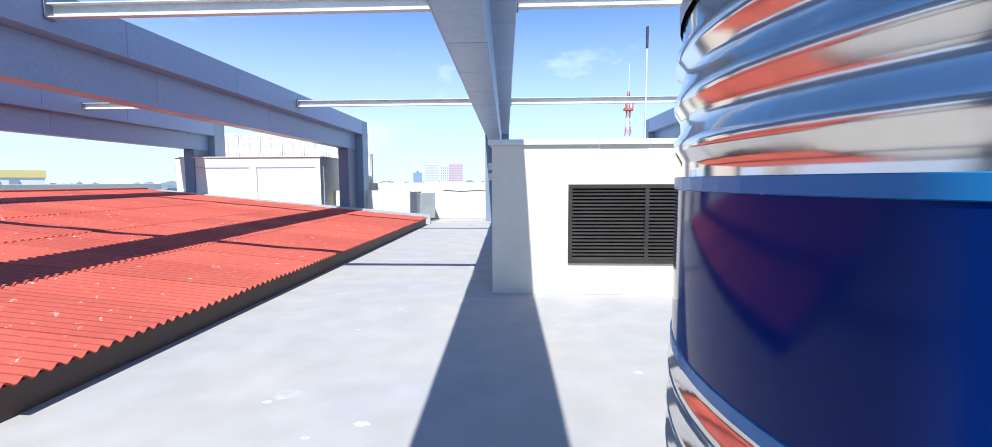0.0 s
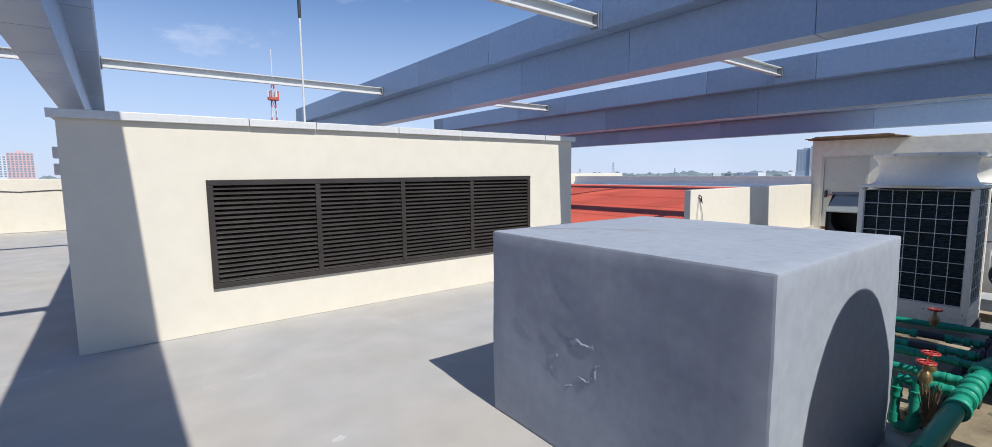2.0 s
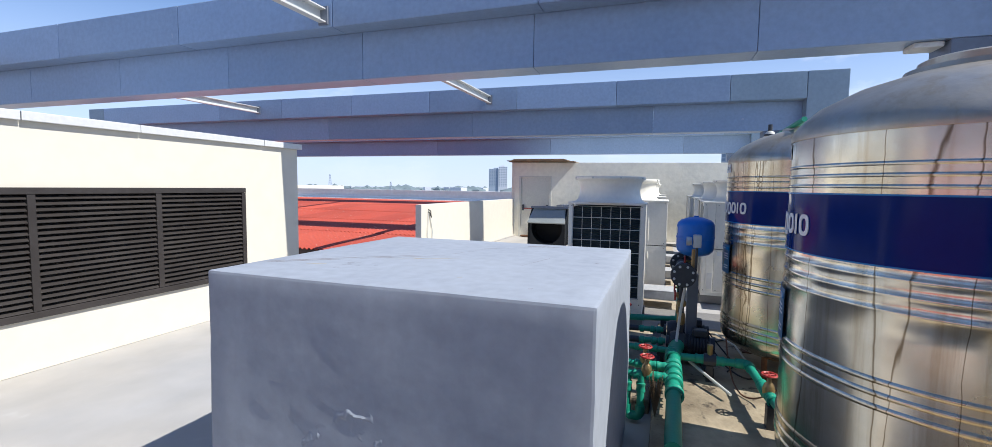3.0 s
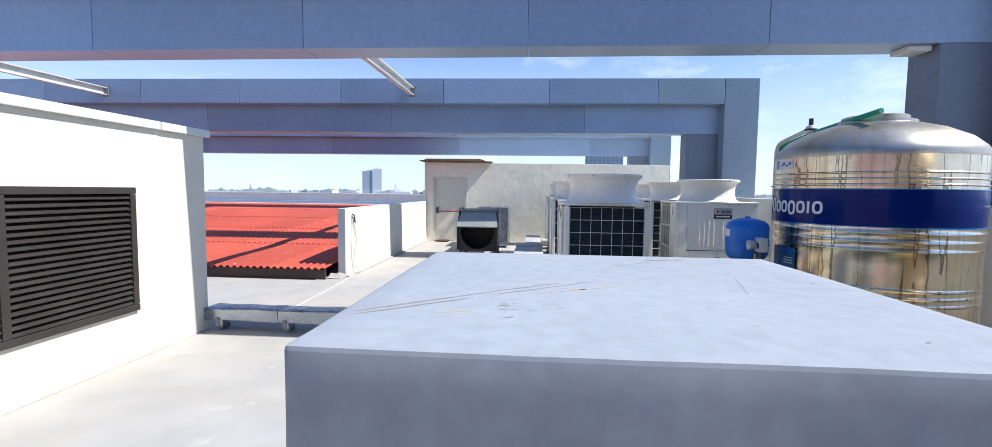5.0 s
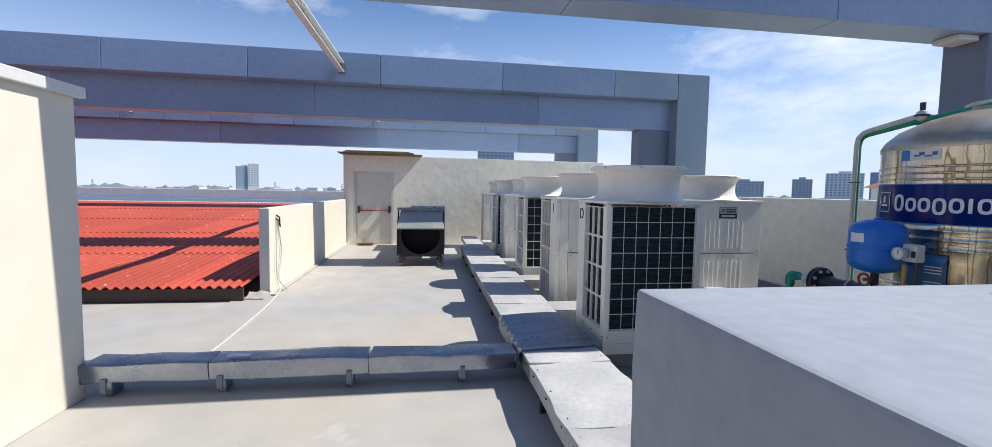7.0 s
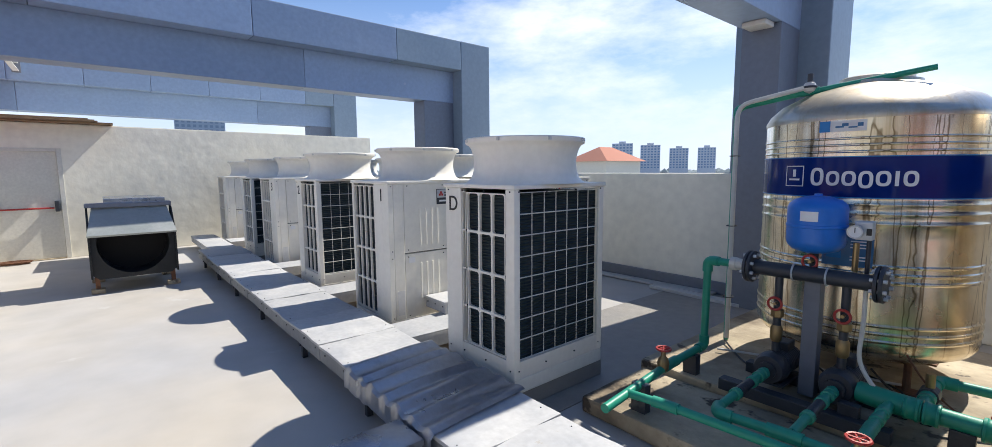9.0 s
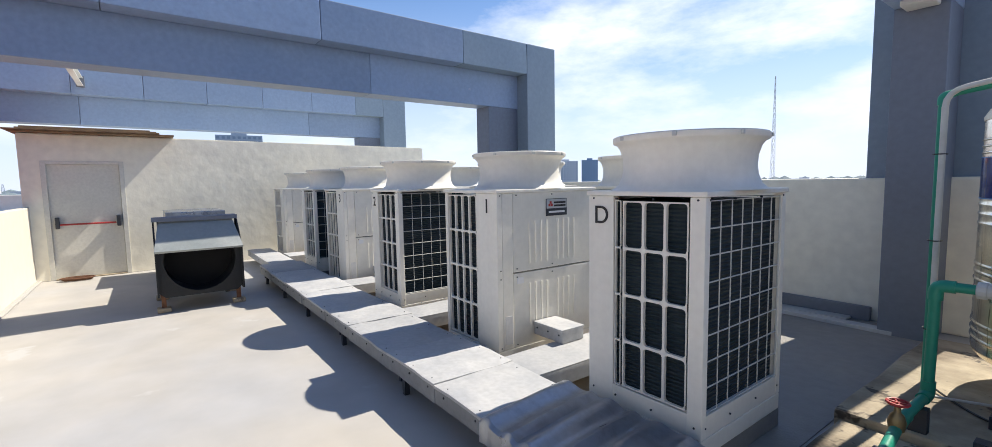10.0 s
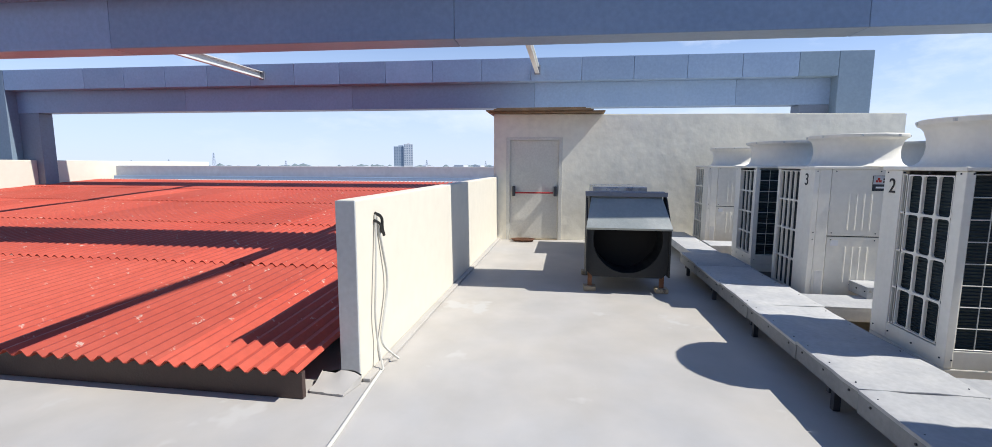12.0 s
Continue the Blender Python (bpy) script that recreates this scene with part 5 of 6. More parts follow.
# ---- pumps, vessel and pipes ----
def valve(x, y, z, up=0.10, parent=None, r=0.045):
    """A gate valve with a red hand wheel on top."""
    v = thing("gate_valve", (x, y, z), "small brass gate valve with a red hand wheel", "valve", "gate valves on the pipes")
    part("valve_body", lathe([(0.0, -0.05), (0.034, -0.045), (0.04, 0), (0.03, 0.035), (0.016, 0.05), (0.012, up), (0, up)], (x, y, z), 16), BRASS, v, smooth=True)
    w = part("hand_wheel", tube([(x + r * math.cos(a), y + r * math.sin(a), z + up) for a in (2 * math.pi * k / 16 for k in range(17))], 0.008, 6), REDPAINT, v, "red hand wheel")
    sp = bmesh.new()
    for a in (0, 60, 120):
        d = Vector((math.cos(radians(a)), math.sin(radians(a)), 0)) * r
        tube([Vector((x, y, z + up)) - d, Vector((x, y, z + up)) + d], 0.005, 5, sp)
    part("spokes", sp, REDPAINT, w)


def pipe(points, r, label, material=GREENPIPE, sleeves=True, bend=0.0):
    """A glued plastic pipe run with thicker sleeves at its bends and joints."""
    p = thing("water_pipe", points[0], label, "pipe", "water pipes")
    part("pipe_run", tube(points, r, 14, None, bend or r * 1.2), material, p, smooth=True)
    if sleeves:
        pts = [Vector(q) for q in points]
        for i, b in enumerate(pts[1:-1], 1):
            e = bmesh.new()
            a, c = b + (pts[i - 1] - b).normalized() * r * 3.0, b + (pts[i + 1] - b).normalized() * r * 3.0
            tube([a, b, c], r * 1.28, 14, e, r * 1.6)
            part("elbow", e, material, p, smooth=True)
    return p


green = "green plastic water pipe with glued elbows"
# Discharge header of the pump set
man = thing("pump_manifold", (5.33, 1.68, 0.16), "black steel pump manifold with bolted end flanges", "manifold")
part("header", tube([(5.02, 1.68, 0.97), (5.66, 1.68, 0.97)], 0.047, 18), BLACKSTEEL, man, smooth=True)
for x in (4.985, 5.675):
    fl = part("flange", lathe([(0, -0.022), (0.10, -0.022), (0.104, -0.018), (0.104, -0.004), (0.085, -0.002), (0.085, 0.002), (0.104, 0.004), (0.104, 0.018), (0.10, 0.022), (0, 0.022)], (x, 1.68, 0.97), 28, None, Matrix.Rotation(radians(90), 4, "Y")), BLACKSTEEL, man, smooth=True)
    bt = bmesh.new()
    for k in range(8):
        a = radians(22.5 + 45 * k)
        tube([(x - 0.04, 1.68 + 0.08 * math.cos(a), 0.97 + 0.08 * math.sin(a)), (x + 0.04, 1.68 + 0.08 * math.cos(a), 0.97 + 0.08 * math.sin(a))], 0.011, 6, bt)
    part("bolts", bt, FLASH, fl)
part("support_post", box(5.285, 5.375, 1.54, 1.63, 0.172, 0.93, 0.006), STEEL_DARK, man)
part("base_frame", box(4.85, 5.75, 1.42, 1.50, 0.16, 0.235, 0.005), BLACKSTEEL, man)
part("base_frame", box(4.85, 5.75, 1.84, 1.92, 0.16, 0.235, 0.005), BLACKSTEEL, man)
for x in (5.24, 5.42):
    part("clamp", tube([(x, 1.68 + 0.052 * math.cos(a), 0.97 + 0.052 * math.sin(a)) for a in (2 * math.pi * k / 16 for k in range(17))], 0.006, 6), FLASH, man)
for x in (5.50, 5.14):
    r_ = part("riser", tube([(x, 1.68, 0.40), (x, 1.68, 0.93)], 0.024, 12), BLACKSTEEL, man, smooth=True)
    part("check_valve", lathe([(0.026, 0), (0.036, 0.02), (0.036, 0.09), (0.026, 0.11)], (x, 1.68, 0.50), 14), BRASS, r_, smooth=True)
    part("union", lathe([(0.026, 0), (0.04, 0.01), (0.04, 0.05), (0.026, 0.06)], (x, 1.68, 0.66), 8), BRASS, r_)
    wh = part("hand_wheel", tube([(x + 0.04 * math.cos(a), 1.735, 0.76 + 0.04 * math.sin(a)) for a in (2 * math.pi * k / 14 for k in range(15))], 0.008, 6), REDPAINT, r_)
    part("stem", tube([(x, 1.68, 0.76), (x, 1.74, 0.76)], 0.010, 8), BRASS, wh)


def pump(x, y):
    p = thing("water_pump", (x, y, 0.235), "black electric water pump with a finned motor", "pump", "booster pumps")
    part("pump_head", lathe([(0, -0.07), (0.085, -0.065), (0.10, -0.03), (0.10, 0.03), (0.08, 0.06), (0, 0.06)], (x, y, 0.335), 24, None, Matrix.Rotation(radians(90), 4, "X")), BLACKSTEEL, p, smooth=True)
    fins = lathe([(0.075, 0)] + [q for k in range(9) for q in ((0.088, 0.004 + k * 0.024), (0.088, 0.012 + k * 0.024), (0.075, 0.014 + k * 0.024))] + [(0.08, 0.24), (0, 0.24)], (x, y - 0.06, 0.335), 20, None, Matrix.Rotation(radians(90), 4, "X"))
    part("motor", fins, BLACKSTEEL, p)
    part("terminal_box", box(x - 0.05, x + 0.05, y - 0.24, y - 0.12, 0.415, 0.475, 0.01), BLACKSTEEL, p)
    part("foot", box(x - 0.09, x + 0.09, y - 0.26, y + 0.06, 0.236, 0.252), BLACKSTEEL, p)
    part("inlet_flange", lathe([(0, -0.01), (0.055, -0.01), (0.055, 0.012), (0, 0.012)], (x, y + 0.085, 0.335), 16, None, Matrix.Rotation(radians(90), 4, "X")), BLACKSTEEL, p)
    pr = pipe([(x, y + 0.10, 0.335), (x, y + 0.74, 0.31)], 0.024, green)
    part("black_sleeve", tube([(x, y + 0.33, 0.327), (x, y + 0.49, 0.321)], 0.028, 14), BLACKSTEEL, pr, "black rubber sleeve", True)
    for d in (0.14, 0.20, 0.30, 0.52):
        part("coupling", lathe([(0.024, -0.022), (0.035, -0.018), (0.035, 0.018), (0.024, 0.022)], (x, y + d, 0.335 - 0.035 * d), 16, None, Matrix.Rotation(radians(90), 4, "X")), GREENPIPE, pr, smooth=True)


pump(5.50, 1.72)
pump(5.14, 1.70)
ves = thing("pressure_vessel", (5.345, 1.58, 1.03), "round blue enamelled pressure vessel over the manifold", "pressure vessel")
VR = 0.160
part("shell", lathe([(0, 1.09), (0.06, 1.094), (0.125, 1.115), (0.152, 1.145), (VR, 1.175), (VR, 1.255), (VR + 0.004, 1.259), (VR + 0.004, 1.274), (VR, 1.278), (VR, 1.375), (0.152, 1.40), (0.125, 1.425), (0.06, 1.447), (0.02, 1.45), (0, 1.45)], (5.345, 1.58, 0), 40), VESSELBLUE, ves, smooth=True)
part("neck", tube([(5.345, 1.58, 0.93), (5.345, 1.58, 1.095)], 0.024), BLACKSTEEL, ves)
part("cap", lathe([(0.024, 1.447), (0.022, 1.462), (0, 1.464)], (5.345, 1.58, 0), 14), VESSELBLUE, ves)
lab = lathe([(VR + 0.001, 1.30), (VR + 0.002, 1.301), (VR + 0.002, 1.359), (VR + 0.001, 1.36)], (5.345, 1.58, 0), 6, None, None, 74, 34)
part("label", lab, WHITEMARK, ves, "pale paper label")
whl = part("hand_wheel", tube([(5.345 + 0.04 * math.cos(a), 1.66, 1.045 + 0.04 * math.sin(a)) for a in (2 * math.pi * k / 14 for k in range(15))], 0.008, 6), REDPAINT, ves)
part("stem", tube([(5.345, 1.60, 1.045), (5.345, 1.665, 1.045)], 0.01, 8), BRASS, whl)
gau = thing("pressure_gauge", (5.13, 1.62, 1.02), "round white pressure gauge on a brass stem", "gauge")
part("stem", tube([(5.13, 1.60, 1.01), (5.13, 1.60, 1.18)], 0.016), BRASS, gau)
dial = part("dial", lathe([(0, -0.02), (0.034, -0.02), (0.039, 0.0), (0.039, 0.022), (0.033, 0.022), (0.033, 0.014), (0, 0.014)], (5.13, 1.64, 1.25), 24, None, Matrix.Rotation(radians(-90), 4, "X")), FLASH, gau, smooth=True)
part("face", lathe([(0, 0.016), (0.0325, 0.016), (0.0325, 0.012)], (5.13, 1.64, 1.25), 24, None, Matrix.Rotation(radians(-90), 4, "X")), WHITEMARK, dial)
part("needle", box(5.128, 5.132, 1.6565, 1.6585, 1.245, 1.275), INK, dial)
swb = thing("pressure_switch", (5.04, 1.58, 1.05), "small grey pressure switch box", "switch box")
part("switch_body", box(5.055, 5.145, 1.545, 1.61, 1.20, 1.31, 0.010), FLASH, swb)
part("switch_pipe", tube([(5.075, 1.58, 1.0), (5.075, 1.58, 1.21)], 0.012), BLACKSTEEL, swb)
part("switch_plate", box(5.06, 5.085, 1.611, 1.613, 1.23, 1.27), INK, swb)

pipe([(5.70, 1.68, 0.97), (5.97, 1.68, 0.97), (5.98, 1.67, 0.33), (6.0, 2.1, 0.30), (5.93, 2.90, 0.28)], 0.027, green)
pipe([(5.95, 2.66, 0.29), (5.72, 2.62, 0.29), (4.9, 2.56, 0.29), (4.3, 2.54, 0.29)], 0.025, green)
def fitting(p, at, way, r, material=GREENPIPE, name="coupling"):
    """A thick sleeve round a pipe at a point, along a direction."""
    turn = Vector(way).normalized().to_track_quat("Z", "Y").to_matrix().to_4x4()
    part(name, lathe([(r, -0.036), (r * 1.30, -0.032), (r * 1.34, -0.02), (r * 1.22, -0.012), (r * 1.22, 0.012), (r * 1.34, 0.02), (r * 1.30, 0.032), (r, 0.036)], at, 18, None, turn), material, p, smooth=True)


header = pipe([(5.06, 1.70, 0.335), (4.90, 1.73, 0.335), (3.25, 1.76, 0.335)], 0.047, "thick green plastic header pipe beside the block", bend=0.10)
for x in (4.80, 4.72, 4.50, 4.40, 4.26, 4.16, 3.98):
    fitting(header, (x, 1.742, 0.335), (1, 0, 0), 0.047)
for x in (4.89,):
    suction = pipe([(x, 1.78, 0.335), (x, 2.20, 0.335), (x, 2.48, 0.31)], 0.025, green)
    for y in (1.90, 2.02, 2.14):
        fitting(suction, (x, y, 0.335), (0, 1, 0), 0.025)
pipe([(5.50, 2.45, 0.31), (5.48, 2.52, 0.31), (5.16, 2.48, 0.31), (4.45, 2.46, 0.31)], 0.027, green)
for x, drop in ((4.45, 2.30), (4.23, 2.06)):
    branch = pipe([(x, 1.78, 0.345), (x, drop, 0.345)], 0.027, green)
    for y in (1.83, 1.90, 1.99):
        fitting(branch, (x, y, 0.345), (0, 1, 0), 0.027)
# Two drops joined by a bend at their foot
loop = pipe([(4.22, 2.06, 0.345), (4.19, 2.06, 0.05), (4.18, 1.965, 0.05), (4.215, 1.965, 0.345)], 0.026, green)
for y in (2.06, 1.965):
    fitting(loop, (4.21, y, 0.26), (0, 0, 1), 0.026)
cross_run = pipe([(4.77, 1.74, 0.335), (4.77, 1.19, 0.335), (4.25, 1.155, 0.335), (3.90, 1.11, 0.335)], 0.030, green)
for at, way in (((4.77, 1.54, 0.335), (0, 1, 0)), ((4.77, 1.39, 0.335), (0, 1, 0)), ((4.36, 1.16, 0.335), (1, 0, 0)), ((4.25, 1.155, 0.335), (1, 0, 0)), ((4.12, 1.14, 0.335), (1, 0, 0))):
    fitting(cross_run, at, way, 0.030)
union = thing("pipe_union", (4.77, 1.465, 0.16), "dark metal union with a valve on the green pipe", "valve")
part("body", lathe([(0.030, -0.05), (0.05, -0.045), (0.05, 0.045), (0.030, 0.05)], (4.77, 1.465, 0.335), 10, None, Matrix.Rotation(radians(90), 4, "X")), BLACKSTEEL, union)
part("bonnet", tube([(4.77, 1.465, 0.37), (4.77, 1.465, 0.46)], 0.022), BRASS, union)
part("prop", box(4.745, 4.795, 1.44, 1.49, 0.158, 0.29), BLACKSTEEL, union)
for x, y, z in ((4.45, 1.95, 0.385), (4.23, 1.93, 0.385), (5.99, 2.2, 0.335), (4.20, 1.15, 0.375), (4.86, 2.52, 0.34)):
    valve(x, y, z)
for x, y in ((4.60, 1.745), (3.7, 1.755), (5.99, 1.82), (5.96, 2.5), (5.05, 1.84)):
    solo("pipe_support", box(x - 0.05, x + 0.05, y - 0.03, y + 0.03, 0.11, 0.30, 0.004), BLACKSTEEL, "black steel bracket under the pipes", "bracket", group="pipe brackets")
solo("pipe_support", box(4.05, 4.13, 1.10, 1.18, 0.15, 0.31, 0.004), BLACKSTEEL, "black steel bracket under the pipes", "bracket", group="pipe brackets")
# Risers to the tank top
pipe([(6.13, 0.975, 0.17), (6.13, 0.975, 2.10), (5.62, 0.96, 2.17), (4.95, 0.87, 2.25)], 0.020, "thin green riser pipe bending over the tank top", bend=0.08)
pipe([(6.105, 1.02, 0.20), (6.105, 1.02, 2.12), (5.62, 1.0, 2.20)], 0.018, "thin white riser pipe strapped to the green one", WHITEPIPE, False, 0.10)
for z in (0.55, 1.15, 1.72):
    solo("pipe_strap", tube([(6.118 + 0.036 * math.cos(q), 0.998 + 0.046 * math.sin(q), z) for q in (2 * math.pi * k / 14 for k in range(15))], 0.004, 5), CABLE, "black cable tie round the two riser pipes", "cable tie", group="ties on the riser pipes")
elbow_union = thing("white_union", (5.74, 1.68, 0.97), "white plastic union between manifold and green pipe", "pipe union")
part("body", lathe([(0.027, -0.05), (0.040, -0.045), (0.040, 0.0), (0.046, 0.004), (0.046, 0.04), (0.030, 0.045)], (5.765, 1.68, 0.97), 12, None, Matrix.Rotation(radians(90), 4, "Y")), WHITEPIPE, elbow_union)
fv = thing("float_valve", (5.62, 0.98, 2.14), "small white and black fitting on the riser", "valve")
part("ball", lathe([(0, -0.045), (0.032, -0.03), (0.045, 0), (0.032, 0.03), (0, 0.045)], (5.62, 0.98, 2.20), 16), WHITEPIPE, fv, smooth=True)
part("cap", tube([(5.62, 0.98, 2.24), (5.62, 0.98, 2.295)], 0.018), BLACKSTEEL, fv)
part("collar", lathe([(0.046, -0.008), (0.048, 0), (0.046, 0.008)], (5.62, 0.98, 2.20), 16), BLACKSTEEL, fv)
hose = bmesh.new()
tube([(5.06, 1.64, 0.98), (5.05, 1.68, 0.72), (5.06, 1.70, 0.5), (4.94, 1.72, 0.34), (4.75, 1.55, 0.26), (4.4, 1.35, 0.22)], 0.012, 8, hose, 0.08)
solo("white_hose", hose, WHITEPIPE, "white flexible hose hanging from the manifold", "hose")
solo("cable_loop", tube([(4.90, 1.34, 0.50), (4.82, 1.33, 0.36), (4.66, 1.30, 0.20), (4.52, 1.25, 0.168), (4.44, 1.17, 0.20), (4.36, 1.06, 0.32)], 0.006, 6, None, 0.1), RUST, "thin brown cable looped from tank to floor", "cable")
solo("drain_conduit", tube([(6.05, 1.30, 0.19), (5.72, 1.16, 0.19), (5.3, 1.12, 0.19), (4.95, 1.02, 0.19)], 0.009, 8), WHITEPIPE, "thin pale conduit lying on the plinth", "conduit")
for k, pts in enumerate((((5.62, 1.52, 0.20), (5.78, 1.40, 0.17), (5.95, 1.22, 0.168), (6.10, 1.06, 0.19)), ((5.04, 1.46, 0.40), (4.96, 1.36, 0.26), (4.88, 1.20, 0.168), (4.98, 1.04, 0.168), (5.2, 1.0, 0.2)), ((5.40, 1.46, 0.42), (5.34, 1.30, 0.24), (5.22, 1.22, 0.168), (5.02, 1.30, 0.168)))):
    solo("pump_cable", tube(pts, 0.007, 6, None, 0.1), CABLE, "black cable trailing from a pump over the plinth", "cable", group="pump cables")
br = bmesh.new()
for k in range(40):
    a, s = random.uniform(0, 6.28), random.uniform(0.02, 0.10)
    tube([(3.98, 1.86, 0.16), (3.98 + s * math.cos(a), 1.86 + s * 0.5 * math.sin(a), 0.42 + random.uniform(-0.06, 0.04))], 0.003, 4, br)
solo("straw_brush", br, PLANK, "worn straw brush head leaning by the pipes", "brush")

# ---- the distance ----
BASE = -16.0


# Towers look hazy only through their HAZE colours.
def tower(x, y, top, w, d, wall, cols, rows, label, glass="dark_glass", turn=0.0):
    t = thing("far_tower", (x, y, BASE), label, "tower block", "towers on the horizon")
    way = math.degrees(math.atan2(-x, y)) + turn
    def add(name, bm, mat, parent):
        bmesh.ops.transform(bm, matrix=pose(x, y, 0, 0, 0, way), verts=bm.verts)
        return part(name, bm, mat, parent)
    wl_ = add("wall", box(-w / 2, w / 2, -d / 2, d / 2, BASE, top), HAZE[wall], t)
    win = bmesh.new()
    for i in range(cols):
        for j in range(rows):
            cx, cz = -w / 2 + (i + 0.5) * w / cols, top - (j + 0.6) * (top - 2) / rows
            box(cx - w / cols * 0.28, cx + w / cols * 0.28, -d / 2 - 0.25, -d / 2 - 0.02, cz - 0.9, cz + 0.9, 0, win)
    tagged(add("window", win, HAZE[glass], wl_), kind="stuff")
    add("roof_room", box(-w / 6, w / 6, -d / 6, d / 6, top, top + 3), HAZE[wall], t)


tower(-189, 880, 18, 16, 14, "blue_tower", 4, 6, "hazy blue glass block on the horizon")
tower(-163, 886, 33, 26, 16, "white_tower", 7, 10, "hazy white apartment tower on the horizon")
tower(-140, 890, 30, 16, 16, "white_tower", 4, 9, "hazy white apartment tower on the horizon")
tower(-119, 893, 34, 26, 16, "rose_tower", 7, 10, "hazy rose apartment tower on the horizon")
tower(1136, 410, 46, 34, 20, "grey_tower", 6, 12, "hazy grey office tower on the horizon")
tower(1139, 392, 52, 22, 20, "white_tower", 4, 12, "hazy pale office tower on the horizon")
tower(380, -586, 34, 26, 16, "white_tower", 6, 9, "hazy white apartment block with blue windows on the horizon", "blue_tower")
tower(348, -605, 29, 24, 16, "white_tower", 6, 8, "hazy white apartment block with blue windows on the horizon", "blue_tower")
tower(317, -621, 29, 22, 16, "white_tower", 6, 8, "hazy white apartment block with blue windows on the horizon", "blue_tower")
tower(412, -566, 37, 28, 16, "white_tower", 6, 9, "hazy white apartment block with blue windows on the horizon", "blue_tower")
tower(607, -520, 25, 24, 18, "grey_tower", 6, 7, "hazy apartment block on the horizon")
tower(574, -555, 33, 42, 18, "white_tower", 9, 9, "hazy white apartment block on the horizon")
tower(545, -583, 34, 26, 18, "blue_tower", 6, 9, "hazy blue glass block on the horizon")
tower(653, -461, 22, 55, 18, "grey_tower", 10, 6, "hazy low office block on the horizon")
tower(401, -52, 38, 30, 18, "grey_tower", 9, 12, "hazy tower block behind the stair hut")


def lattice(x, y, top, w, mats, label, rungs=14):
    m = thing("lattice_mast", (x, y, BASE), label, "mast", "masts on the horizon")
    for k in range(rungs):
        z0, z1 = BASE + (top - BASE) * k / rungs, BASE + (top - BASE) * (k + 1) / rungs
        a, b = w * (1 - 0.85 * k / rungs), w * (1 - 0.85 * (k + 1) / rungs)
        s = bmesh.new()
        for sx, sy in ((-1, -1), (1, -1), (1, 1), (-1, 1)):
            tube([(x + sx * a, y + sy * a, z0), (x + sx * b, y + sy * b, z1)], 0.10 * w ** 0.5, 4, s)
            tube([(x + sx * a, y + sy * a, z0), (x - sy * b, y + sx * b, z1)], 0.07 * w ** 0.5, 4, s)
        tagged(part("mast_section", s, HAZE[mats[k % len(mats)]], m), kind="stuff")
    return m


lattice(57, 254.5, 48, 3.0, ("mast_white", "mast_red"), "red and white lattice telecom mast")
dish = thing("mast_aerial", (57, 254.5, 38), "red aerial platform on the telecom mast", "aerial")
part("platform", lathe([(0, 0), (2.6, 0), (2.6, 1.2), (0, 1.2)], (57, 254.5, 38), 12), HAZE["mast_red"], dish)
for k in range(6):
    a = radians(60 * k)
    part("panel_aerial", box(57 + 2.3 * math.cos(a) - 0.3, 57 + 2.3 * math.cos(a) + 0.3, 254.5 + 2.3 * math.sin(a) - 0.3, 254.5 + 2.3 * math.sin(a) + 0.3, 39.3, 42.5), HAZE["mast_white" if k % 2 else "mast_red"], dish)
part("spire", tube([(57, 254.5, 48), (57, 254.5, 62)], 0.22, 6), HAZE["mast_white"], dish)
lattice(205, -453, 91, 1.7, ("mast_white",), "slim pale guyed radio mast on the horizon", 20)
for x, y, top in ((706, 572, 20), (690, 640, 9), (760, 480, 8), (820, 250, 10), (740, 760, 8), (560, 900, 8), (850, 150, 9)):
    lattice(x, y, top, 3.2, ("grey_tower",), "distant power pylon on the horizon", 8)
trees = bmesh.new()
for k in range(520):
    a = 2 * math.pi * k / 520 + random.uniform(0, 0.01)
    r = random.uniform(820, 1500)
    s = random.uniform(7, 22)
    bmesh.ops.create_icosphere(trees, subdivisions=1, radius=1, matrix=Matrix.Translation((r * math.cos(a), r * math.sin(a), BASE + 5)) @ Matrix.Rotation(random.uniform(0, 3), 4, "Z") @ Matrix.Diagonal((s * 1.7, s * 1.3, random.uniform(8, 15.5), 1)))
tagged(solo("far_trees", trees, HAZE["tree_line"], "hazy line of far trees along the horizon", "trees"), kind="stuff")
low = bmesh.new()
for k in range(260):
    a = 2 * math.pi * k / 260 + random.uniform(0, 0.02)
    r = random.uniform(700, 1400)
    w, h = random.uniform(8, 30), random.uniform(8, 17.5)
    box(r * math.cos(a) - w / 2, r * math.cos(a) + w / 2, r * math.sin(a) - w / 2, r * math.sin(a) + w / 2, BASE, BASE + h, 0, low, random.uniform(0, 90))
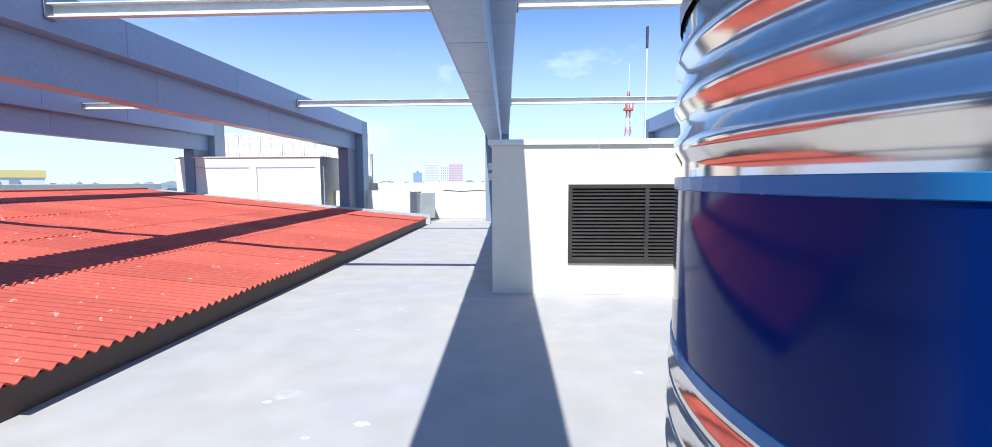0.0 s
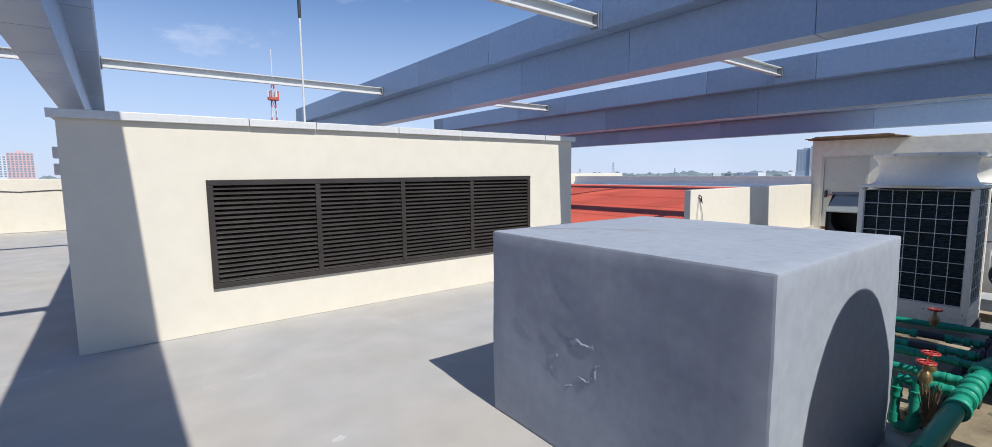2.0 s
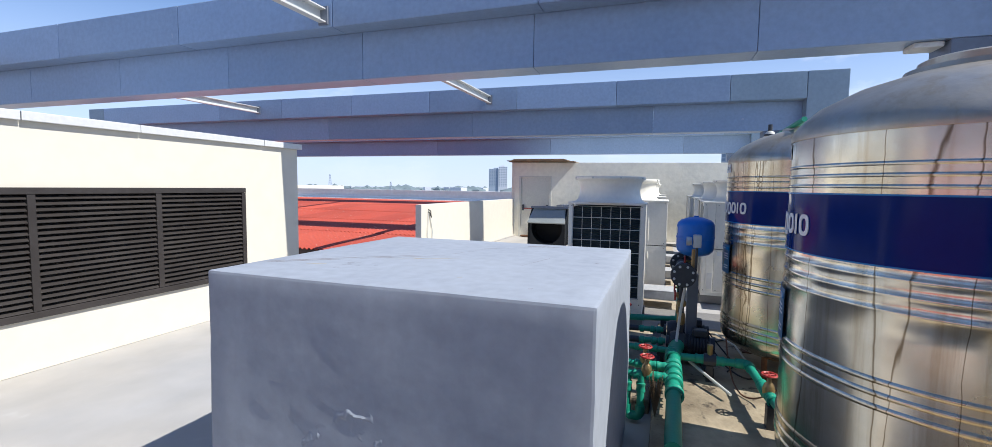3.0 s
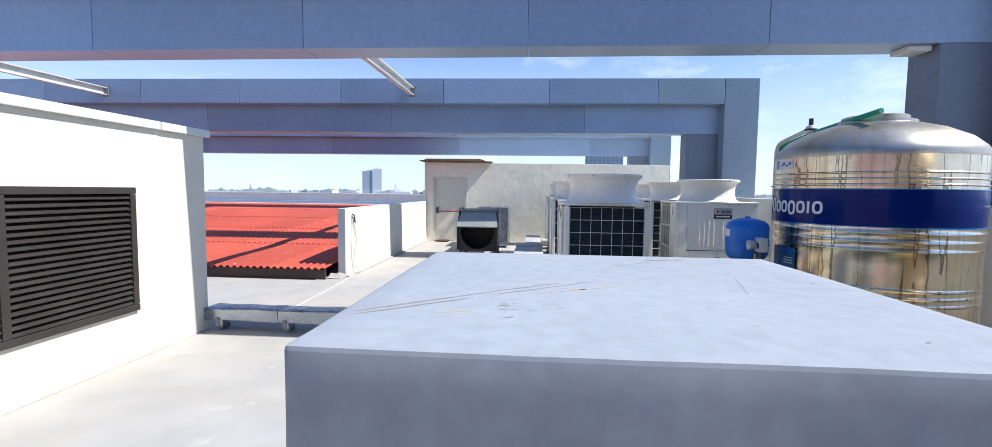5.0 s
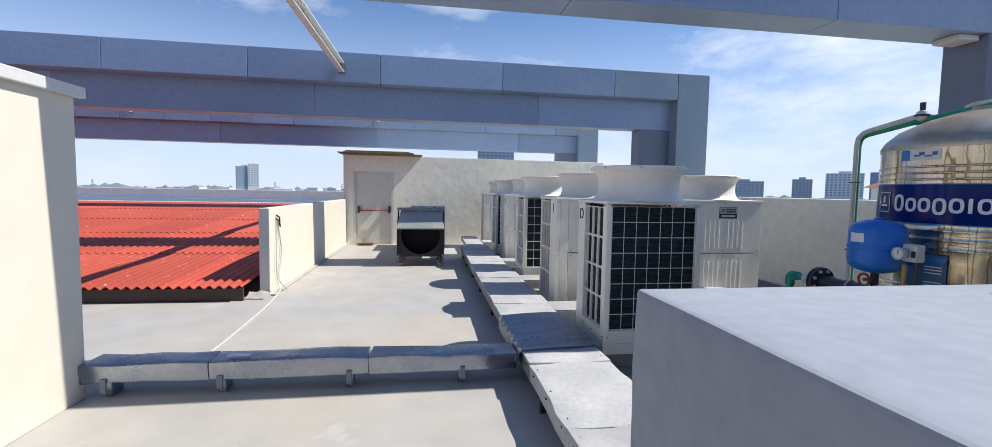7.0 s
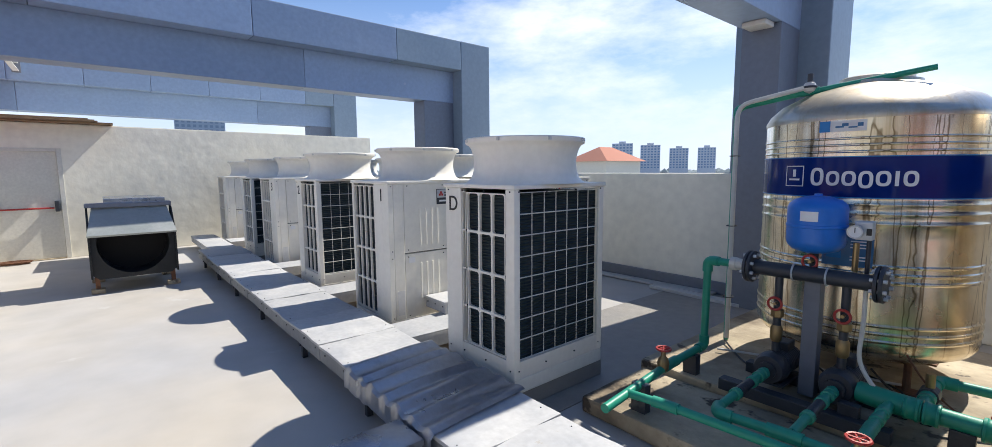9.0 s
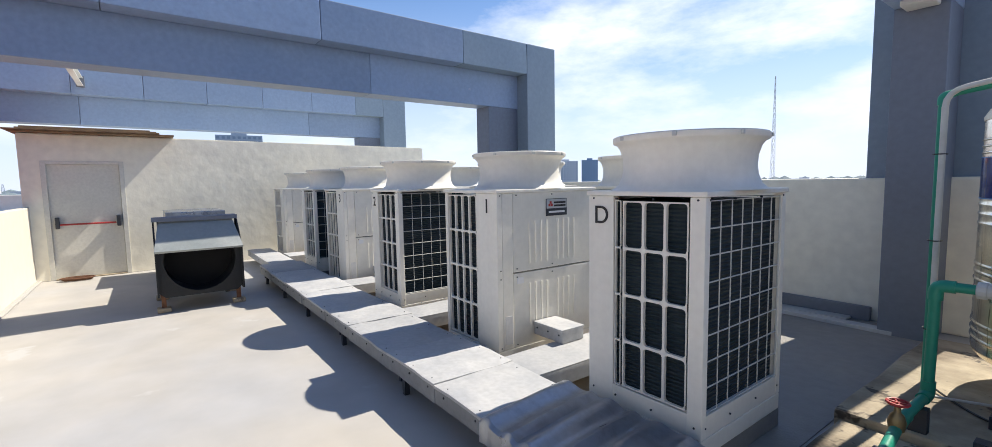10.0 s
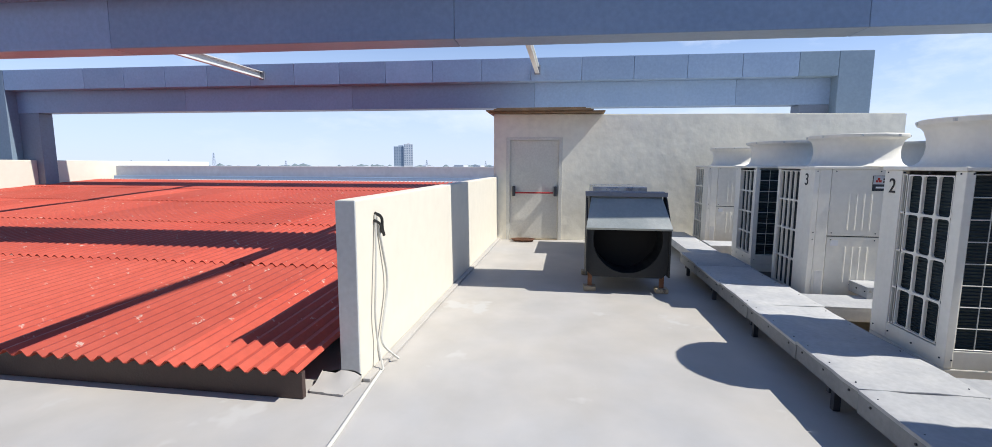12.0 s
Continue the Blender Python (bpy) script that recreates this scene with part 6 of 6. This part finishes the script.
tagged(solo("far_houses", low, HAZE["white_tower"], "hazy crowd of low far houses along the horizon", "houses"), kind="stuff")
rh = thing("neighbour_house", (33, -30, BASE), "neighbouring pale house with a red tiled hip roof", "house")
part("wall", box(29.5, 33.5, -33, -28, BASE, 2.3), CREAM, rh)
rf = bmesh.new()
e = [rf.verts.new(v) for v in ((29.1, -33.4, 2.3), (33.9, -33.4, 2.3), (33.9, -27.6, 2.3), (29.1, -27.6, 2.3), (31.5, -31.4, 3.6), (31.5, -29.6, 3.6))]
for q in ((0, 1, 4), (1, 2, 5, 4), (2, 3, 5), (3, 0, 4, 5), (0, 3, 2, 1)):
    rf.faces.new([e[k] for k in q])
part("roof", rf, HAZE["tile_roof"], rh)
ye = thing("far_building", (-93.4, 76.8, BASE), "far pale building with yellow parapets and a red corner", "building")
turn_y = pose(-93.4, 76.8, 0, 0, 0, 52)
for name, dims, mat in (("lower_wall", (-9, 9, -4, 4, BASE, 2.6), "white_tower"), ("lower_parapet", (-9.2, 9.2, -4.2, 4.2, 2.6, 3.9), "yellow"), ("upper_wall", (-9, -1, -3, 3, 3.9, 6.4), "white_tower"), ("upper_parapet", (-9.1, -0.9, -3.1, 3.1, 6.4, 7.3), "yellow"), ("red_corner", (-2.2, -0.4, -3.4, 3.2, 3.9, 8.2), "tile_roof")):
    b = box(*dims)
    bmesh.ops.transform(b, matrix=turn_y, verts=b.verts)
    part(name, b, HAZE[mat], ye)
for k in range(5):
    b = box(-8.4 + k * 1.5, -7.4 + k * 1.5, -3.2, -3.01, 4.5, 5.9)
    bmesh.ops.transform(b, matrix=turn_y, verts=b.verts)
    part("window", b, HAZE["dark_glass"], ye)

for k in range(6):
    b = box(-7.6 + k * 2.4, -6.4 + k * 2.4, -4.25, -4.02, 0.9, 2.2)
    bmesh.ops.transform(b, matrix=turn_y, verts=b.verts)
    part("window", b, HAZE["dark_glass"], ye)
b = box(-1.6, -0.2, -2.0, 1.5, 8.2, 9.6)
bmesh.ops.transform(b, matrix=turn_y, verts=b.verts)
part("roof_room", b, HAZE["yellow"], ye)
